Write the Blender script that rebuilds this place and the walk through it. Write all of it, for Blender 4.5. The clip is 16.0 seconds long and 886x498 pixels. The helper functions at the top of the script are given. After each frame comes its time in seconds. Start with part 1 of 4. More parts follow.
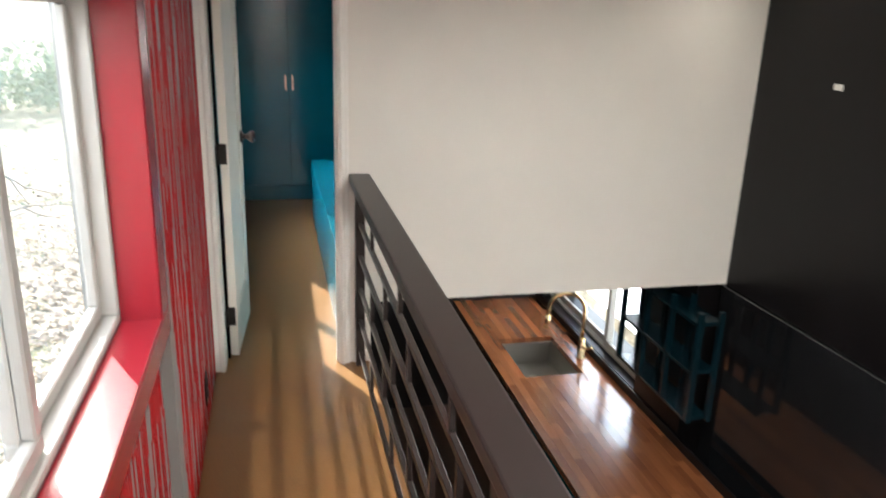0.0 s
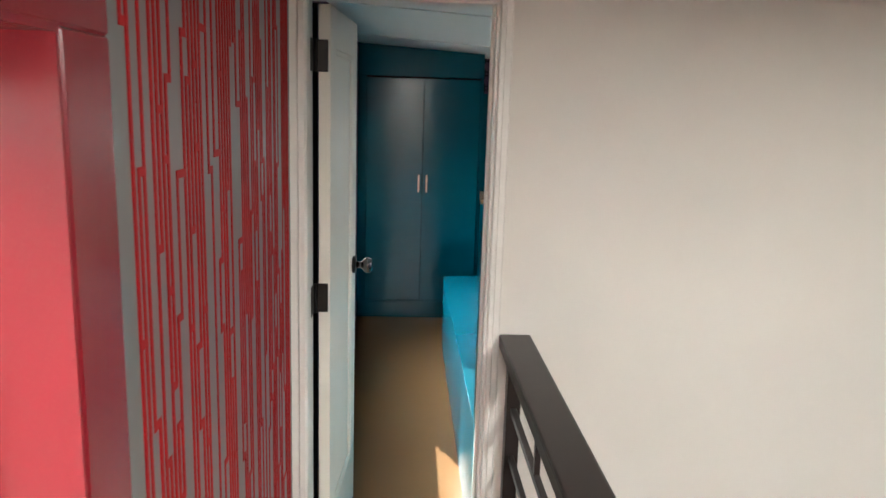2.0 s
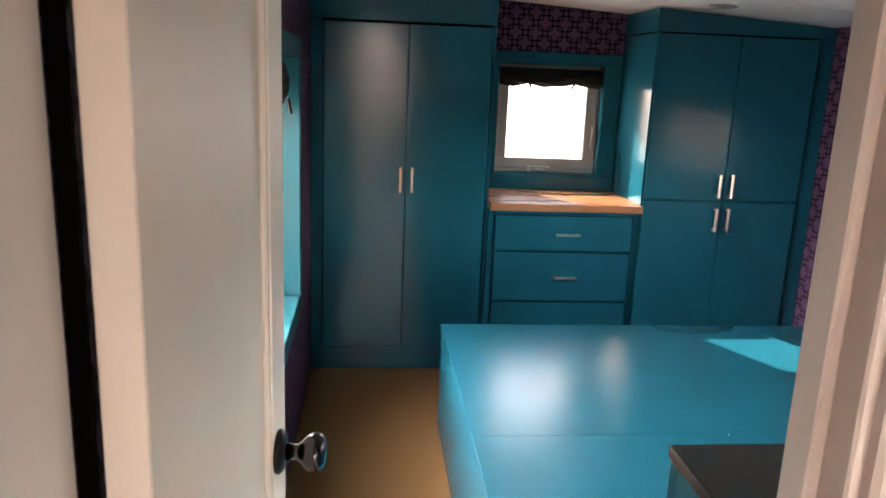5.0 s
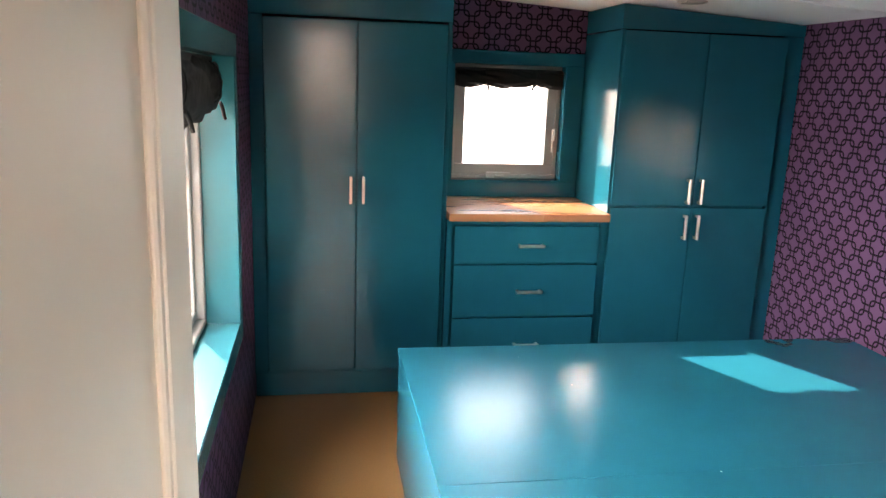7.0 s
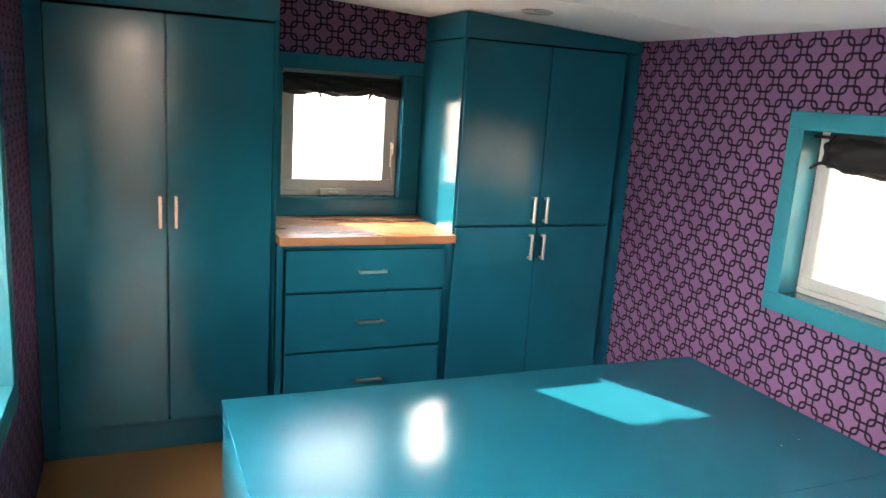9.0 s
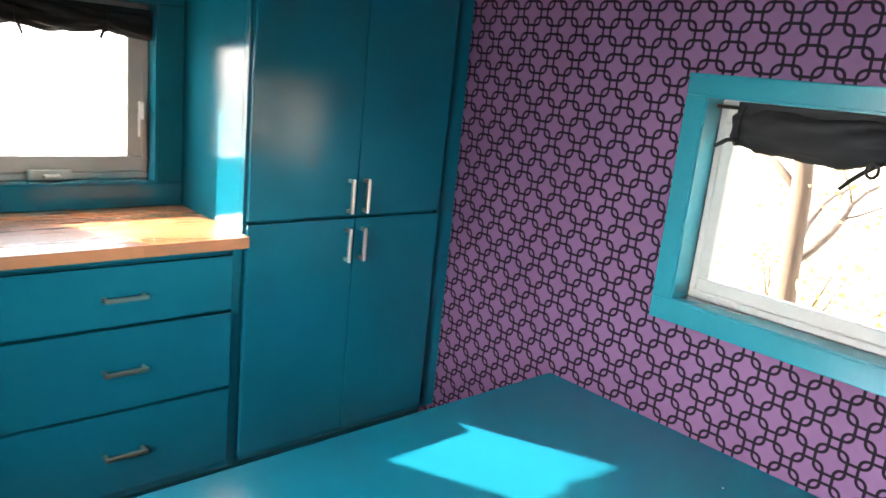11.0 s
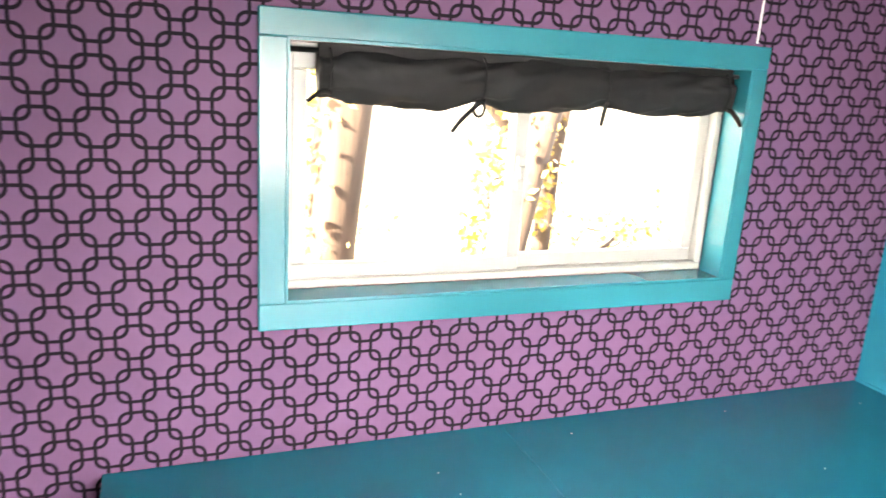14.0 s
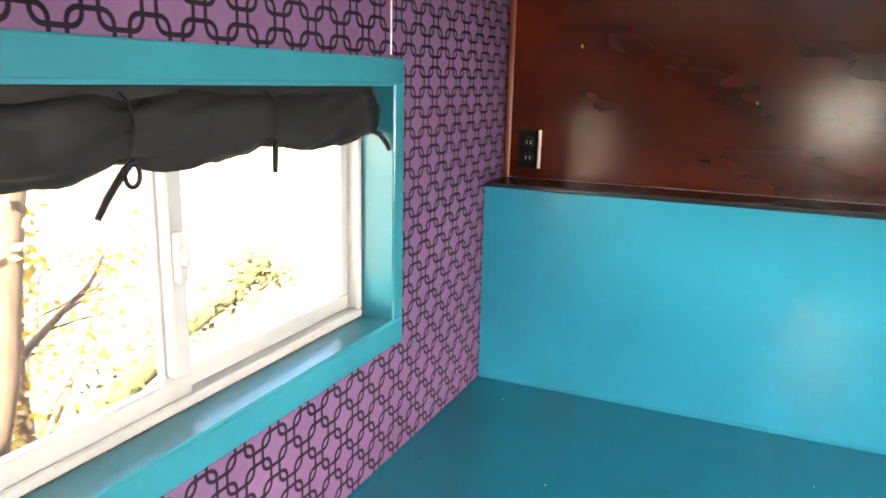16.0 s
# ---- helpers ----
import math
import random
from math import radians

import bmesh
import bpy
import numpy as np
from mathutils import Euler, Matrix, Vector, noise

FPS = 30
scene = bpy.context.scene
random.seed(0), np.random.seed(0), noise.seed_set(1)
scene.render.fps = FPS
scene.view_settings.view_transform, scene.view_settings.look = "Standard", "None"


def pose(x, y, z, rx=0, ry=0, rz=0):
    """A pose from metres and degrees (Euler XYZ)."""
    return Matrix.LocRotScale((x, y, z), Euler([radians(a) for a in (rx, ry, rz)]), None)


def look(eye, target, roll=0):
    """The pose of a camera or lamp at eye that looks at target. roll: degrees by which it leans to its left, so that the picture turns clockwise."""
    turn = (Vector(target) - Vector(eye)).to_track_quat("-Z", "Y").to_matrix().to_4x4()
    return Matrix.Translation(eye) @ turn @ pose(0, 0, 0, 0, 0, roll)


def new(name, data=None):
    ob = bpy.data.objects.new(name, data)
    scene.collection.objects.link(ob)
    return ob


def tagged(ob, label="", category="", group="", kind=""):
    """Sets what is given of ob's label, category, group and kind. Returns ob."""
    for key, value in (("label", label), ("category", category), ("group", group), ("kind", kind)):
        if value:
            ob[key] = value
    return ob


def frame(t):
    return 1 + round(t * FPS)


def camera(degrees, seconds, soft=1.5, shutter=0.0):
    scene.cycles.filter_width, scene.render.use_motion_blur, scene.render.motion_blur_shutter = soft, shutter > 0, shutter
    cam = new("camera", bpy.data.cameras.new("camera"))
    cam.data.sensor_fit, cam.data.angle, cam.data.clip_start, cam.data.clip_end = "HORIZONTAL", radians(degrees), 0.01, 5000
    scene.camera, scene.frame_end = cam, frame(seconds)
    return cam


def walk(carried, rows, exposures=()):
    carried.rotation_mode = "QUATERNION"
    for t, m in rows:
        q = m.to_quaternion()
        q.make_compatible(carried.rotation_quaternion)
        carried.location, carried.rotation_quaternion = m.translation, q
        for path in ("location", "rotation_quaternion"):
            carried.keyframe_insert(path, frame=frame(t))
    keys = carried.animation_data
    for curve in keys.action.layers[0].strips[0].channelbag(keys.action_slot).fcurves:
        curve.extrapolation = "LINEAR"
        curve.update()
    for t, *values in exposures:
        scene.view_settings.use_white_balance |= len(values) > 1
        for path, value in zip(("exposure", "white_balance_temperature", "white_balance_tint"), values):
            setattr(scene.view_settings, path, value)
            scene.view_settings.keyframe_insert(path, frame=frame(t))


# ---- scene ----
cam = camera(61.7, 16.0, shutter=0.3)
PATH = [
    (0, (0.035, 0.623, 1.523), (0.472, 2.482, 0.929), 1.9),
    (0.2, (0.022, 0.722, 1.526), (0.38, 2.62, 1.006), 1.9),
    (0.5, (0.055, 0.847, 1.519), (0.298, 2.777, 1.056), 1.7),
    (1, (0.053, 1.088, 1.507), (0.203, 3.037, 1.082), 1.5),
    (1.5, (0.039, 1.37, 1.533), (0.154, 3.33, 1.153), 0.9),
    (2, (0.069, 1.701, 1.514), (0.171, 3.663, 1.138), 1.8),
    (2.5, (0.068, 2.017, 1.508), (0.145, 3.974, 1.102), 2.2),
    (3, (0.015, 2.374, 1.502), (0.084, 4.326, 1.07), 2.3),
    (3.5, (0.029, 2.66, 1.488), (0.095, 4.613, 1.062), 2.3),
    (4, (-0.004, 2.952, 1.445), (0.082, 4.906, 1.029), 3.3),
    (4.5, (0.001, 3.197, 1.483), (0.116, 5.141, 1.026), 1.8),
    (4.7, (0.003, 3.268, 1.48), (0.151, 5.21, 1.023), 1.9),
    (6.8, (0.026, 3.565, 1.472), (0.352, 5.486, 1.02), 2.3),
    (7, (0.018, 3.616, 1.471), (0.346, 5.538, 1.026), 2.1),
    (7.5, (0.034, 3.695, 1.479), (0.486, 5.593, 1.036), 2.6),
    (8, (0.047, 3.744, 1.492), (0.667, 5.596, 1.063), 3.3),
    (8.2, (0.043, 3.762, 1.486), (0.718, 5.597, 1.066), 3.5),
    (10.3, (0.156, 4.451, 1.481), (1.197, 6.101, 1.04), 4.8),
    (10.5, (0.178, 4.534, 1.464), (1.328, 6.107, 1.015), 5.5),
    (11, (0.269, 4.813, 1.441), (1.602, 6.23, 0.976), 5.9),
    (11.5, (0.372, 5.056, 1.446), (1.852, 6.303, 0.941), 4.6),
    (12, (0.388, 5.338, 1.434), (2.121, 6.209, 0.945), 4.0),
    (12.5, (0.434, 5.594, 1.417), (2.344, 5.983, 0.967), 4.0),
    (13, (0.451, 5.784, 1.408), (2.406, 5.737, 0.99), 3.9),
    (13.5, (0.468, 6.012, 1.462), (2.361, 5.603, 0.963), 4.0),
    (14, (0.575, 6.15, 1.426), (2.379, 5.446, 0.926), 3.7),
    (14.5, (0.743, 6.215, 1.453), (2.334, 5.106, 0.963), 4.1),
    (15, (0.966, 6.275, 1.459), (2.282, 4.837, 1.01), 3.1),
    (15.5, (1.153, 6.288, 1.458), (2.218, 4.652, 1.023), 2.3),
    (16, (1.367, 6.238, 1.459), (2.166, 4.459, 1.014), 1.3),
]
EXPOSURES = [(0.0, 1.8, 5900, 4), (1.0, 1.62, 5900, 3), (1.5, 1.65, 5850, 4), (2.5, 2.3, 6000, 4), (3.0, 2.2, 6150, 8), (4.0, 2.2, 6750, 22), (4.7, 2.35, 7000, 22), (7.0, 2.92, 7200, 20), (8.2, 2.97, 7300, 18), (10.5, 3.35, 6500, 10), (11.5, 3.3, 6500, 10), (12.5, 3.35, 8800, 17), (13.5, 3.72, 7200, 13), (14.5, 4.05, 7500, 16), (15.0, 4.03, 7500, 17), (16.0, 3.70, 7300, 14)]
walk(cam, [(t, look(eye, target, roll)) for t, eye, target, roll in PATH], EXPOSURES)

# ---- light ----
SUN_TO = Vector((0.50, -1.0, -0.625)).normalized()
SUN_EL = math.asin(-SUN_TO.z)
world = bpy.data.worlds.new("sky")
scene.world = world
world.use_nodes = True
wn = world.node_tree
sky = wn.nodes.new("ShaderNodeTexSky")
sky.sky_type = "NISHITA"
sky.sun_disc = False
sky.sun_elevation = SUN_EL
sky.sun_rotation = math.atan2(-SUN_TO.x, -SUN_TO.y)
sky.dust_density = 2.0
wn.links.new(sky.outputs[0], wn.nodes["Background"].inputs[0])
wn.nodes["Background"].inputs[1].default_value = 0.15
sun = new("sun", bpy.data.lights.new("sun", "SUN"))
sun.data.energy, sun.data.angle, sun.data.color = 5.0, radians(0.6), (1.0, 0.93, 0.82)
sun.matrix_world = look((-4, 10, 6), Vector((-4, 10, 6)) + SUN_TO)


def window_light(at, target, width, height, power, color=(1.0, 0.98, 0.95), spread=180):
    """An added area lamp outside a window, standing in for its sky light."""
    ob = new("sky_light", bpy.data.lights.new("sky_light", "AREA"))
    ob.data.shape, ob.data.size, ob.data.size_y, ob.data.energy, ob.data.color = "RECTANGLE", width, height, power, color
    ob.data.spread = radians(spread)
    ob.matrix_world = look(at, target)


window_light((-0.50, 5.45, 1.10), (3.0, 5.00, -0.65), 1.50, 0.92, 7.4, (0.93, 0.97, 1.0), 110)
window_light((0.96, 7.60, 1.27), (0.94, 3.0, 1.28), 0.56, 0.57, 0.8)
# hung unseen above the hall window to brighten the hall
window_light((-0.85, 1.70, 2.02), (0.30, 2.70, 0.50), 1.30, 0.60, 11.0)
window_light((2.46, 5.06, -0.19), (1.0, 5.06, -0.30), 1.60, 0.76, 7.0)


# ---- materials ----
def nodes_of(name):
    m = bpy.data.materials.new(name)
    m.use_nodes = True
    return m, m.node_tree.nodes, m.node_tree.links, m.node_tree.nodes["Principled BSDF"]


def math_node(nt, op, a, b=None, c=None):
    n = nt.nodes.new("ShaderNodeMath")
    n.operation = op
    for k, v in enumerate((a, b, c)):
        if v is None:
            continue
        if isinstance(v, (int, float)):
            n.inputs[k].default_value = v
        else:
            nt.links.new(v, n.inputs[k])
    return n.outputs[0]


def mix_color(nt, fac, a, b, blend="MIX"):
    n = nt.nodes.new("ShaderNodeMix")
    n.data_type, n.blend_type = "RGBA", blend
    for k, v in ((0, fac), (6, a), (7, b)):
        if isinstance(v, (int, float)):
            n.inputs[k].default_value = v
        elif isinstance(v, tuple):
            n.inputs[k].default_value = (*v[:3], 1)
        else:
            nt.links.new(v, n.inputs[k])
    return n.outputs[2]


def noise_at(nt, scale, detail=4, stretch=(1, 1, 1), rough=0.55):
    geo = nt.nodes.new("ShaderNodeNewGeometry")
    mp = nt.nodes.new("ShaderNodeMapping")
    mp.inputs["Scale"].default_value = stretch
    nt.links.new(geo.outputs["Position"], mp.inputs["Vector"])
    n = nt.nodes.new("ShaderNodeTexNoise")
    n.inputs["Scale"].default_value, n.inputs["Detail"].default_value, n.inputs["Roughness"].default_value = scale, detail, rough
    nt.links.new(mp.outputs[0], n.inputs["Vector"])
    return n.outputs[0]


def ramp(nt, fac, lo, hi):
    n = nt.nodes.new("ShaderNodeMapRange")
    n.inputs["From Min"].default_value, n.inputs["From Max"].default_value = lo, hi
    nt.links.new(fac, n.inputs["Value"])
    return n.outputs[0]


def bump_on(nt, bsdf, height, strength, distance=0.002):
    b = nt.nodes.new("ShaderNodeBump")
    b.inputs["Strength"].default_value, b.inputs["Distance"].default_value = strength, distance
    nt.links.new(height, b.inputs["Height"])
    nt.links.new(b.outputs[0], bsdf.inputs["Normal"])


def paint(name, color, rough=0.4, vary=0.12, grain=(120, 120, 120), bump=0.08, metal=0.0, coat=0.0, big=2.5, spec=0.5):
    m, nodes, links, bsdf = nodes_of(name)
    nt = m.node_tree
    dark = tuple(c * (1 - vary) for c in color)
    lite = tuple(min(1, c * (1 + vary)) for c in color)
    large = noise_at(nt, big, 3)
    fine = noise_at(nt, 1.0, 3, grain)
    base = mix_color(nt, ramp(nt, large, 0.3, 0.7), dark, lite)
    base = mix_color(nt, 0.15, base, mix_color(nt, fine, dark, lite))
    links.new(base, bsdf.inputs["Base Color"])
    links.new(math_node(nt, "MULTIPLY_ADD", large, 0.06, rough - 0.03), bsdf.inputs["Roughness"])
    bsdf.inputs["Metallic"].default_value = metal
    bsdf.inputs["Coat Weight"].default_value = coat
    bsdf.inputs["Specular IOR Level"].default_value = spec
    if bump > 0.08:
        bump_on(nt, bsdf, fine, bump, 0.001)
    return m


def linked_paper(name, across, u0, v0):
    """Wallpaper of linked rounded squares in dark aubergine on mauve; across: 0 for a wall along x, 1 for a wall along y."""
    m, nodes, links, bsdf = nodes_of(name)
    nt = m.node_tree
    geo = nodes.new("ShaderNodeNewGeometry")
    sep = nodes.new("ShaderNodeSeparateXYZ")
    links.new(geo.outputs["Position"], sep.inputs[0])
    u, v = sep.outputs[across], sep.outputs[2]
    PU, PV, HALF, R, LINE = 0.1054, 0.1044, 0.0388, 0.0196, 0.0046
    best = None
    for off in (0.0, 0.5):
        q = []
        for w, p, w0 in ((u, PU, u0), (v, PV, v0)):
            f = math_node(nt, "FRACT", math_node(nt, "MULTIPLY_ADD", w, 1 / p, off + 100.5 - w0 / p))
            d = math_node(nt, "ABSOLUTE", math_node(nt, "MULTIPLY", math_node(nt, "SUBTRACT", f, 0.5), p))
            q.append(math_node(nt, "SUBTRACT", d, HALF - R))
        px, py = (math_node(nt, "MAXIMUM", a, 0.0) for a in q)
        out = math_node(nt, "SQRT", math_node(nt, "ADD", math_node(nt, "MULTIPLY", px, px), math_node(nt, "MULTIPLY", py, py)))
        inn = math_node(nt, "MINIMUM", math_node(nt, "MAXIMUM", q[0], q[1]), 0.0)
        edge = math_node(nt, "ABSOLUTE", math_node(nt, "SUBTRACT", math_node(nt, "ADD", out, inn), R))
        best = edge if best is None else math_node(nt, "MINIMUM", best, edge)
    line = ramp(nt, best, LINE, LINE - 0.0012)
    ground = mix_color(nt, ramp(nt, noise_at(nt, 3.0, 4), 0.3, 0.7), (0.105, 0.053, 0.104), (0.134, 0.070, 0.132))
    ground = mix_color(nt, math_node(nt, "MULTIPLY", noise_at(nt, 1.0, 2, (700, 700, 900)), 0.25), ground, (0.078, 0.038, 0.080))
    col = mix_color(nt, line, ground, (0.006, 0.0022, 0.0065))
    links.new(col, bsdf.inputs["Base Color"])
    bsdf.inputs["Roughness"].default_value = 0.65
    bsdf.inputs["Specular IOR Level"].default_value = 0.12
    bump_on(nt, bsdf, line, 0.15, 0.001)
    return m


def timber(name, light, dark, along=1, rough=0.35, coat=0.2, scale=1.0, per_object=0.0):
    m, nodes, links, bsdf = nodes_of(name)
    nt = m.node_tree
    st = [9 * scale, 9 * scale, 9 * scale]
    st[along] = 0.9 * scale
    a = noise_at(nt, 1.6, 5, tuple(st), 0.65)
    st2 = [90 * scale] * 3
    st2[along] = 4 * scale
    b = noise_at(nt, 1.0, 3, tuple(st2))
    f = math_node(nt, "ADD", math_node(nt, "MULTIPLY", ramp(nt, a, 0.28, 0.72), 0.7), math_node(nt, "MULTIPLY", b, 0.3))
    if per_object:
        info = nodes.new("ShaderNodeObjectInfo")
        f = math_node(nt, "ADD", math_node(nt, "MULTIPLY", f, 1 - per_object), math_node(nt, "MULTIPLY", info.outputs["Random"], per_object))
    links.new(mix_color(nt, f, dark, light), bsdf.inputs["Base Color"])
    links.new(math_node(nt, "MULTIPLY_ADD", a, 0.15, rough - 0.07), bsdf.inputs["Roughness"])
    bsdf.inputs["Coat Weight"].default_value = coat
    bsdf.inputs["Coat Roughness"].default_value = 0.12
    bump_on(nt, bsdf, b, 0.12, 0.001)
    return m


def stained_ply(name):
    """Blotchy dark red stain under gloss varnish, with a grain along x."""
    m, nodes, links, bsdf = nodes_of(name)
    nt = m.node_tree
    patch_f = ramp(nt, noise_at(nt, 5.0, 3, (0.7, 1, 1.5), 0.5), 0.22, 0.84)
    broad_f = ramp(nt, noise_at(nt, 1.7, 2, (1, 1, 1.4), 0.5), 0.15, 0.85)
    grain_f = noise_at(nt, 1.0, 3, (2.2, 14, 20), 0.5)
    f = math_node(nt, "MULTIPLY", math_node(nt, "MULTIPLY_ADD", patch_f, 0.65, 0.20), math_node(nt, "MULTIPLY_ADD", broad_f, 0.8, 0.25))
    f = math_node(nt, "MULTIPLY", f, math_node(nt, "MULTIPLY_ADD", grain_f, 0.8, 0.55))
    links.new(mix_color(nt, f, (0.0070, 0.0018, 0.0012), (0.118, 0.0155, 0.0045)), bsdf.inputs["Base Color"])
    bsdf.inputs["Roughness"].default_value = 0.16
    bsdf.inputs["Specular IOR Level"].default_value = 0.5
    return m


def clear_glass(name):
    m, nodes, links, bsdf = nodes_of(name)
    bsdf.inputs["Base Color"].default_value = (1, 1, 1, 1)
    bsdf.inputs["Roughness"].default_value = 0.0
    bsdf.inputs["IOR"].default_value = 1.02
    bsdf.inputs["Transmission Weight"].default_value = 1.0
    return m


def dusty_glass(name, dust):
    """Clear glass under a thin film of dust that scatters the sunlight."""
    m = clear_glass(name)
    nt = m.node_tree
    film, both = nt.nodes.new("ShaderNodeBsdfTranslucent"), nt.nodes.new("ShaderNodeMixShader")
    film.inputs["Color"].default_value = (0.85, 0.88, 0.86, 1)
    amount = math_node(nt, "MULTIPLY_ADD", noise_at(nt, 4.0, 4), dust, dust * 0.5)
    nt.links.new(amount, both.inputs[0])
    nt.links.new(nt.nodes["Principled BSDF"].outputs[0], both.inputs[1])
    nt.links.new(film.outputs[0], both.inputs[2])
    nt.links.new(both.outputs[0], nt.nodes["Material Output"].inputs["Surface"])
    return m


def glow(name, color, power):
    m, nodes, links, bsdf = nodes_of(name)
    bsdf.inputs["Base Color"].default_value = (0.8, 0.8, 0.8, 1)
    bsdf.inputs["Emission Color"].default_value = (*color, 1)
    bsdf.inputs["Emission Strength"].default_value = power
    return m


def matting(name):
    m, nodes, links, bsdf = nodes_of(name)
    nt = m.node_tree
    a = noise_at(nt, 1.0, 2, (420, 130, 100))
    b = noise_at(nt, 1.0, 2, (130, 420, 100))
    w = math_node(nt, "MULTIPLY_ADD", a, 0.5, math_node(nt, "MULTIPLY", b, 0.5))
    big = noise_at(nt, 1.6, 4)
    c = mix_color(nt, ramp(nt, w, 0.36, 0.64), (0.19, 0.088, 0.029), (0.35, 0.180, 0.064))
    c = mix_color(nt, math_node(nt, "MULTIPLY", ramp(nt, big, 0.3, 0.75), 0.35), c, (0.23, 0.125, 0.052))
    links.new(c, bsdf.inputs["Base Color"])
    bsdf.inputs["Roughness"].default_value = 0.33
    bump_on(nt, bsdf, w, 0.25, 0.0015)
    return m


def earth(name):
    m, nodes, links, bsdf = nodes_of(name)
    nt = m.node_tree
    litter = mix_color(nt, ramp(nt, noise_at(nt, 5.0, 8, (1, 1, 1), 0.75), 0.35, 0.65), (0.18, 0.135, 0.09), (0.48, 0.39, 0.28))
    litter = mix_color(nt, math_node(nt, "MULTIPLY", ramp(nt, noise_at(nt, 0.9, 4), 0.5, 0.65), 0.7), litter, (0.13, 0.15, 0.05))
    grass = mix_color(nt, noise_at(nt, 0.35, 6), (0.20, 0.185, 0.115), (0.29, 0.265, 0.17))
    geo = nodes.new("ShaderNodeNewGeometry")
    sep = nodes.new("ShaderNodeSeparateXYZ")
    links.new(geo.outputs["Position"], sep.inputs[0])
    far = ramp(nt, math_node(nt, "ADD", sep.outputs[1], math_node(nt, "MULTIPLY", noise_at(nt, 0.4, 3), 6.0)), 20.0, 24.0)
    bank = mix_color(nt, ramp(nt, noise_at(nt, 2.0, 7, (1, 1, 1), 0.7), 0.35, 0.65), (0.16, 0.125, 0.075), (0.46, 0.40, 0.28))
    ground = mix_color(nt, ramp(nt, sep.outputs[0], 1.5, 2.5), mix_color(nt, far, litter, grass), bank)
    links.new(ground, bsdf.inputs["Base Color"])
    bsdf.inputs["Roughness"].default_value = 0.95
    bump_on(nt, bsdf, noise_at(nt, 14.0, 6), 0.9, 0.08)
    return m


TEAL = (0.004, 0.087, 0.124)
M_teal = paint("teal_satin_paint", TEAL, 0.15, 0.14, (30, 30, 8), 0.10, spec=0.36)
M_bed = paint("teal_floor_paint", (0.004, 0.096, 0.136), 0.25, 0.09, (14, 60, 60), 0.0)
M_trim = paint("turquoise_trim_paint", (0.014, 0.130, 0.155), 0.22, 0.08, (60, 60, 60), 0.05)
M_aqua = paint("turquoise_headboard_paint", (0.010, 0.175, 0.245), 0.18, 0.08, (40, 40, 40), 0.05)
M_cream = paint("cream_wall_paint", (0.73, 0.695, 0.645), 0.6, 0.03, (90, 90, 90), 0.10)
M_white = paint("white_trim_paint", (0.78, 0.76, 0.72), 0.35, 0.03, (60, 60, 10), 0.05)
M_ceiling = paint("white_ceiling_paint", (0.80, 0.78, 0.75), 0.42, 0.03, (40, 40, 40), 0.0)
M_black = paint("black_wall_paint", (0.005, 0.004, 0.0045), 0.36, 0.2, (60, 60, 60), 0.05, spec=0.25)
M_gloss = paint("black_gloss_panel", (0.010, 0.010, 0.011), 0.10, 0.2, (10, 10, 10), 0.02, coat=0.5)
M_rail = paint("dark_bronze_rail_paint", (0.015, 0.010, 0.009), 0.31, 0.15, (30, 3, 30), 0.05, spec=0.35)
M_redtrim = paint("red_gloss_trim_paint", (0.20, 0.008, 0.015), 0.26, 0.12, (60, 60, 6), 0.10)
M_redline = paint("red_flock_line", (0.34, 0.003, 0.006), 0.55, 0.18, (200, 200, 200), 0.15, spec=0.12)
M_silver = paint("grey_metallic_paper", (0.20, 0.195, 0.19), 0.48, 0.10, (300, 300, 20), 0.08, metal=0.3)
M_pvc = paint("white_window_frame_plastic", (0.31, 0.297, 0.275), 0.40, 0.02, (20, 20, 20), 0.02)
M_fabric = paint("black_blind_cloth", (0.0040, 0.0033, 0.0034), 0.72, 0.35, (500, 500, 500), 0.4, big=12, spec=0.3)
M_nickel = paint("brushed_nickel", (0.62, 0.56, 0.47), 0.30, 0.06, (40, 40, 400), 0.05, metal=1.0)
M_brass = paint("brushed_brass", (0.72, 0.55, 0.30), 0.25, 0.06, (100, 100, 100), 0.04, metal=1.0)
M_bronze = paint("dark_bronze_hardware", (0.012, 0.010, 0.009), 0.35, 0.2, (80, 80, 80), 0.05, metal=0.6)
M_chrome = paint("polished_dark_chrome", (0.10, 0.10, 0.105), 0.16, 0.05, (50, 50, 50), 0.02, metal=1.0)
M_sink = paint("grey_composite_sink", (0.30, 0.28, 0.25), 0.32, 0.1, (300, 300, 300), 0.1, metal=0.7)
M_plug = paint("black_outlet_plastic", (0.004, 0.004, 0.004), 0.3, 0.1, (50, 50, 50), 0.03, spec=0.25)
M_floor = matting("tan_woven_matting")
M_block = timber("walnut_stave", (0.36, 0.135, 0.050), (0.075, 0.022, 0.010), 1, 0.22, 0.6, 1.0, 0.55)
M_blockx = timber("oak_stave", (0.48, 0.22, 0.095), (0.20, 0.068, 0.028), 0, 0.28, 0.4, 1.0, 0.5)
M_headwood = stained_ply("dark_red_stained_plywood")
M_ledge = timber("dark_stained_ledge", (0.022, 0.024, 0.025), (0.009, 0.010, 0.010), 0, 0.16, 0.0, 0.8)
M_paper_y = linked_paper("linked_squares_paper_side", 1, 6.270, 1.139)
M_paper_x = linked_paper("linked_squares_paper_end", 0, 0.70, 1.139)
M_glass = clear_glass("window_glass")
M_dusty = dusty_glass("dusty_window_glass", 0.022)
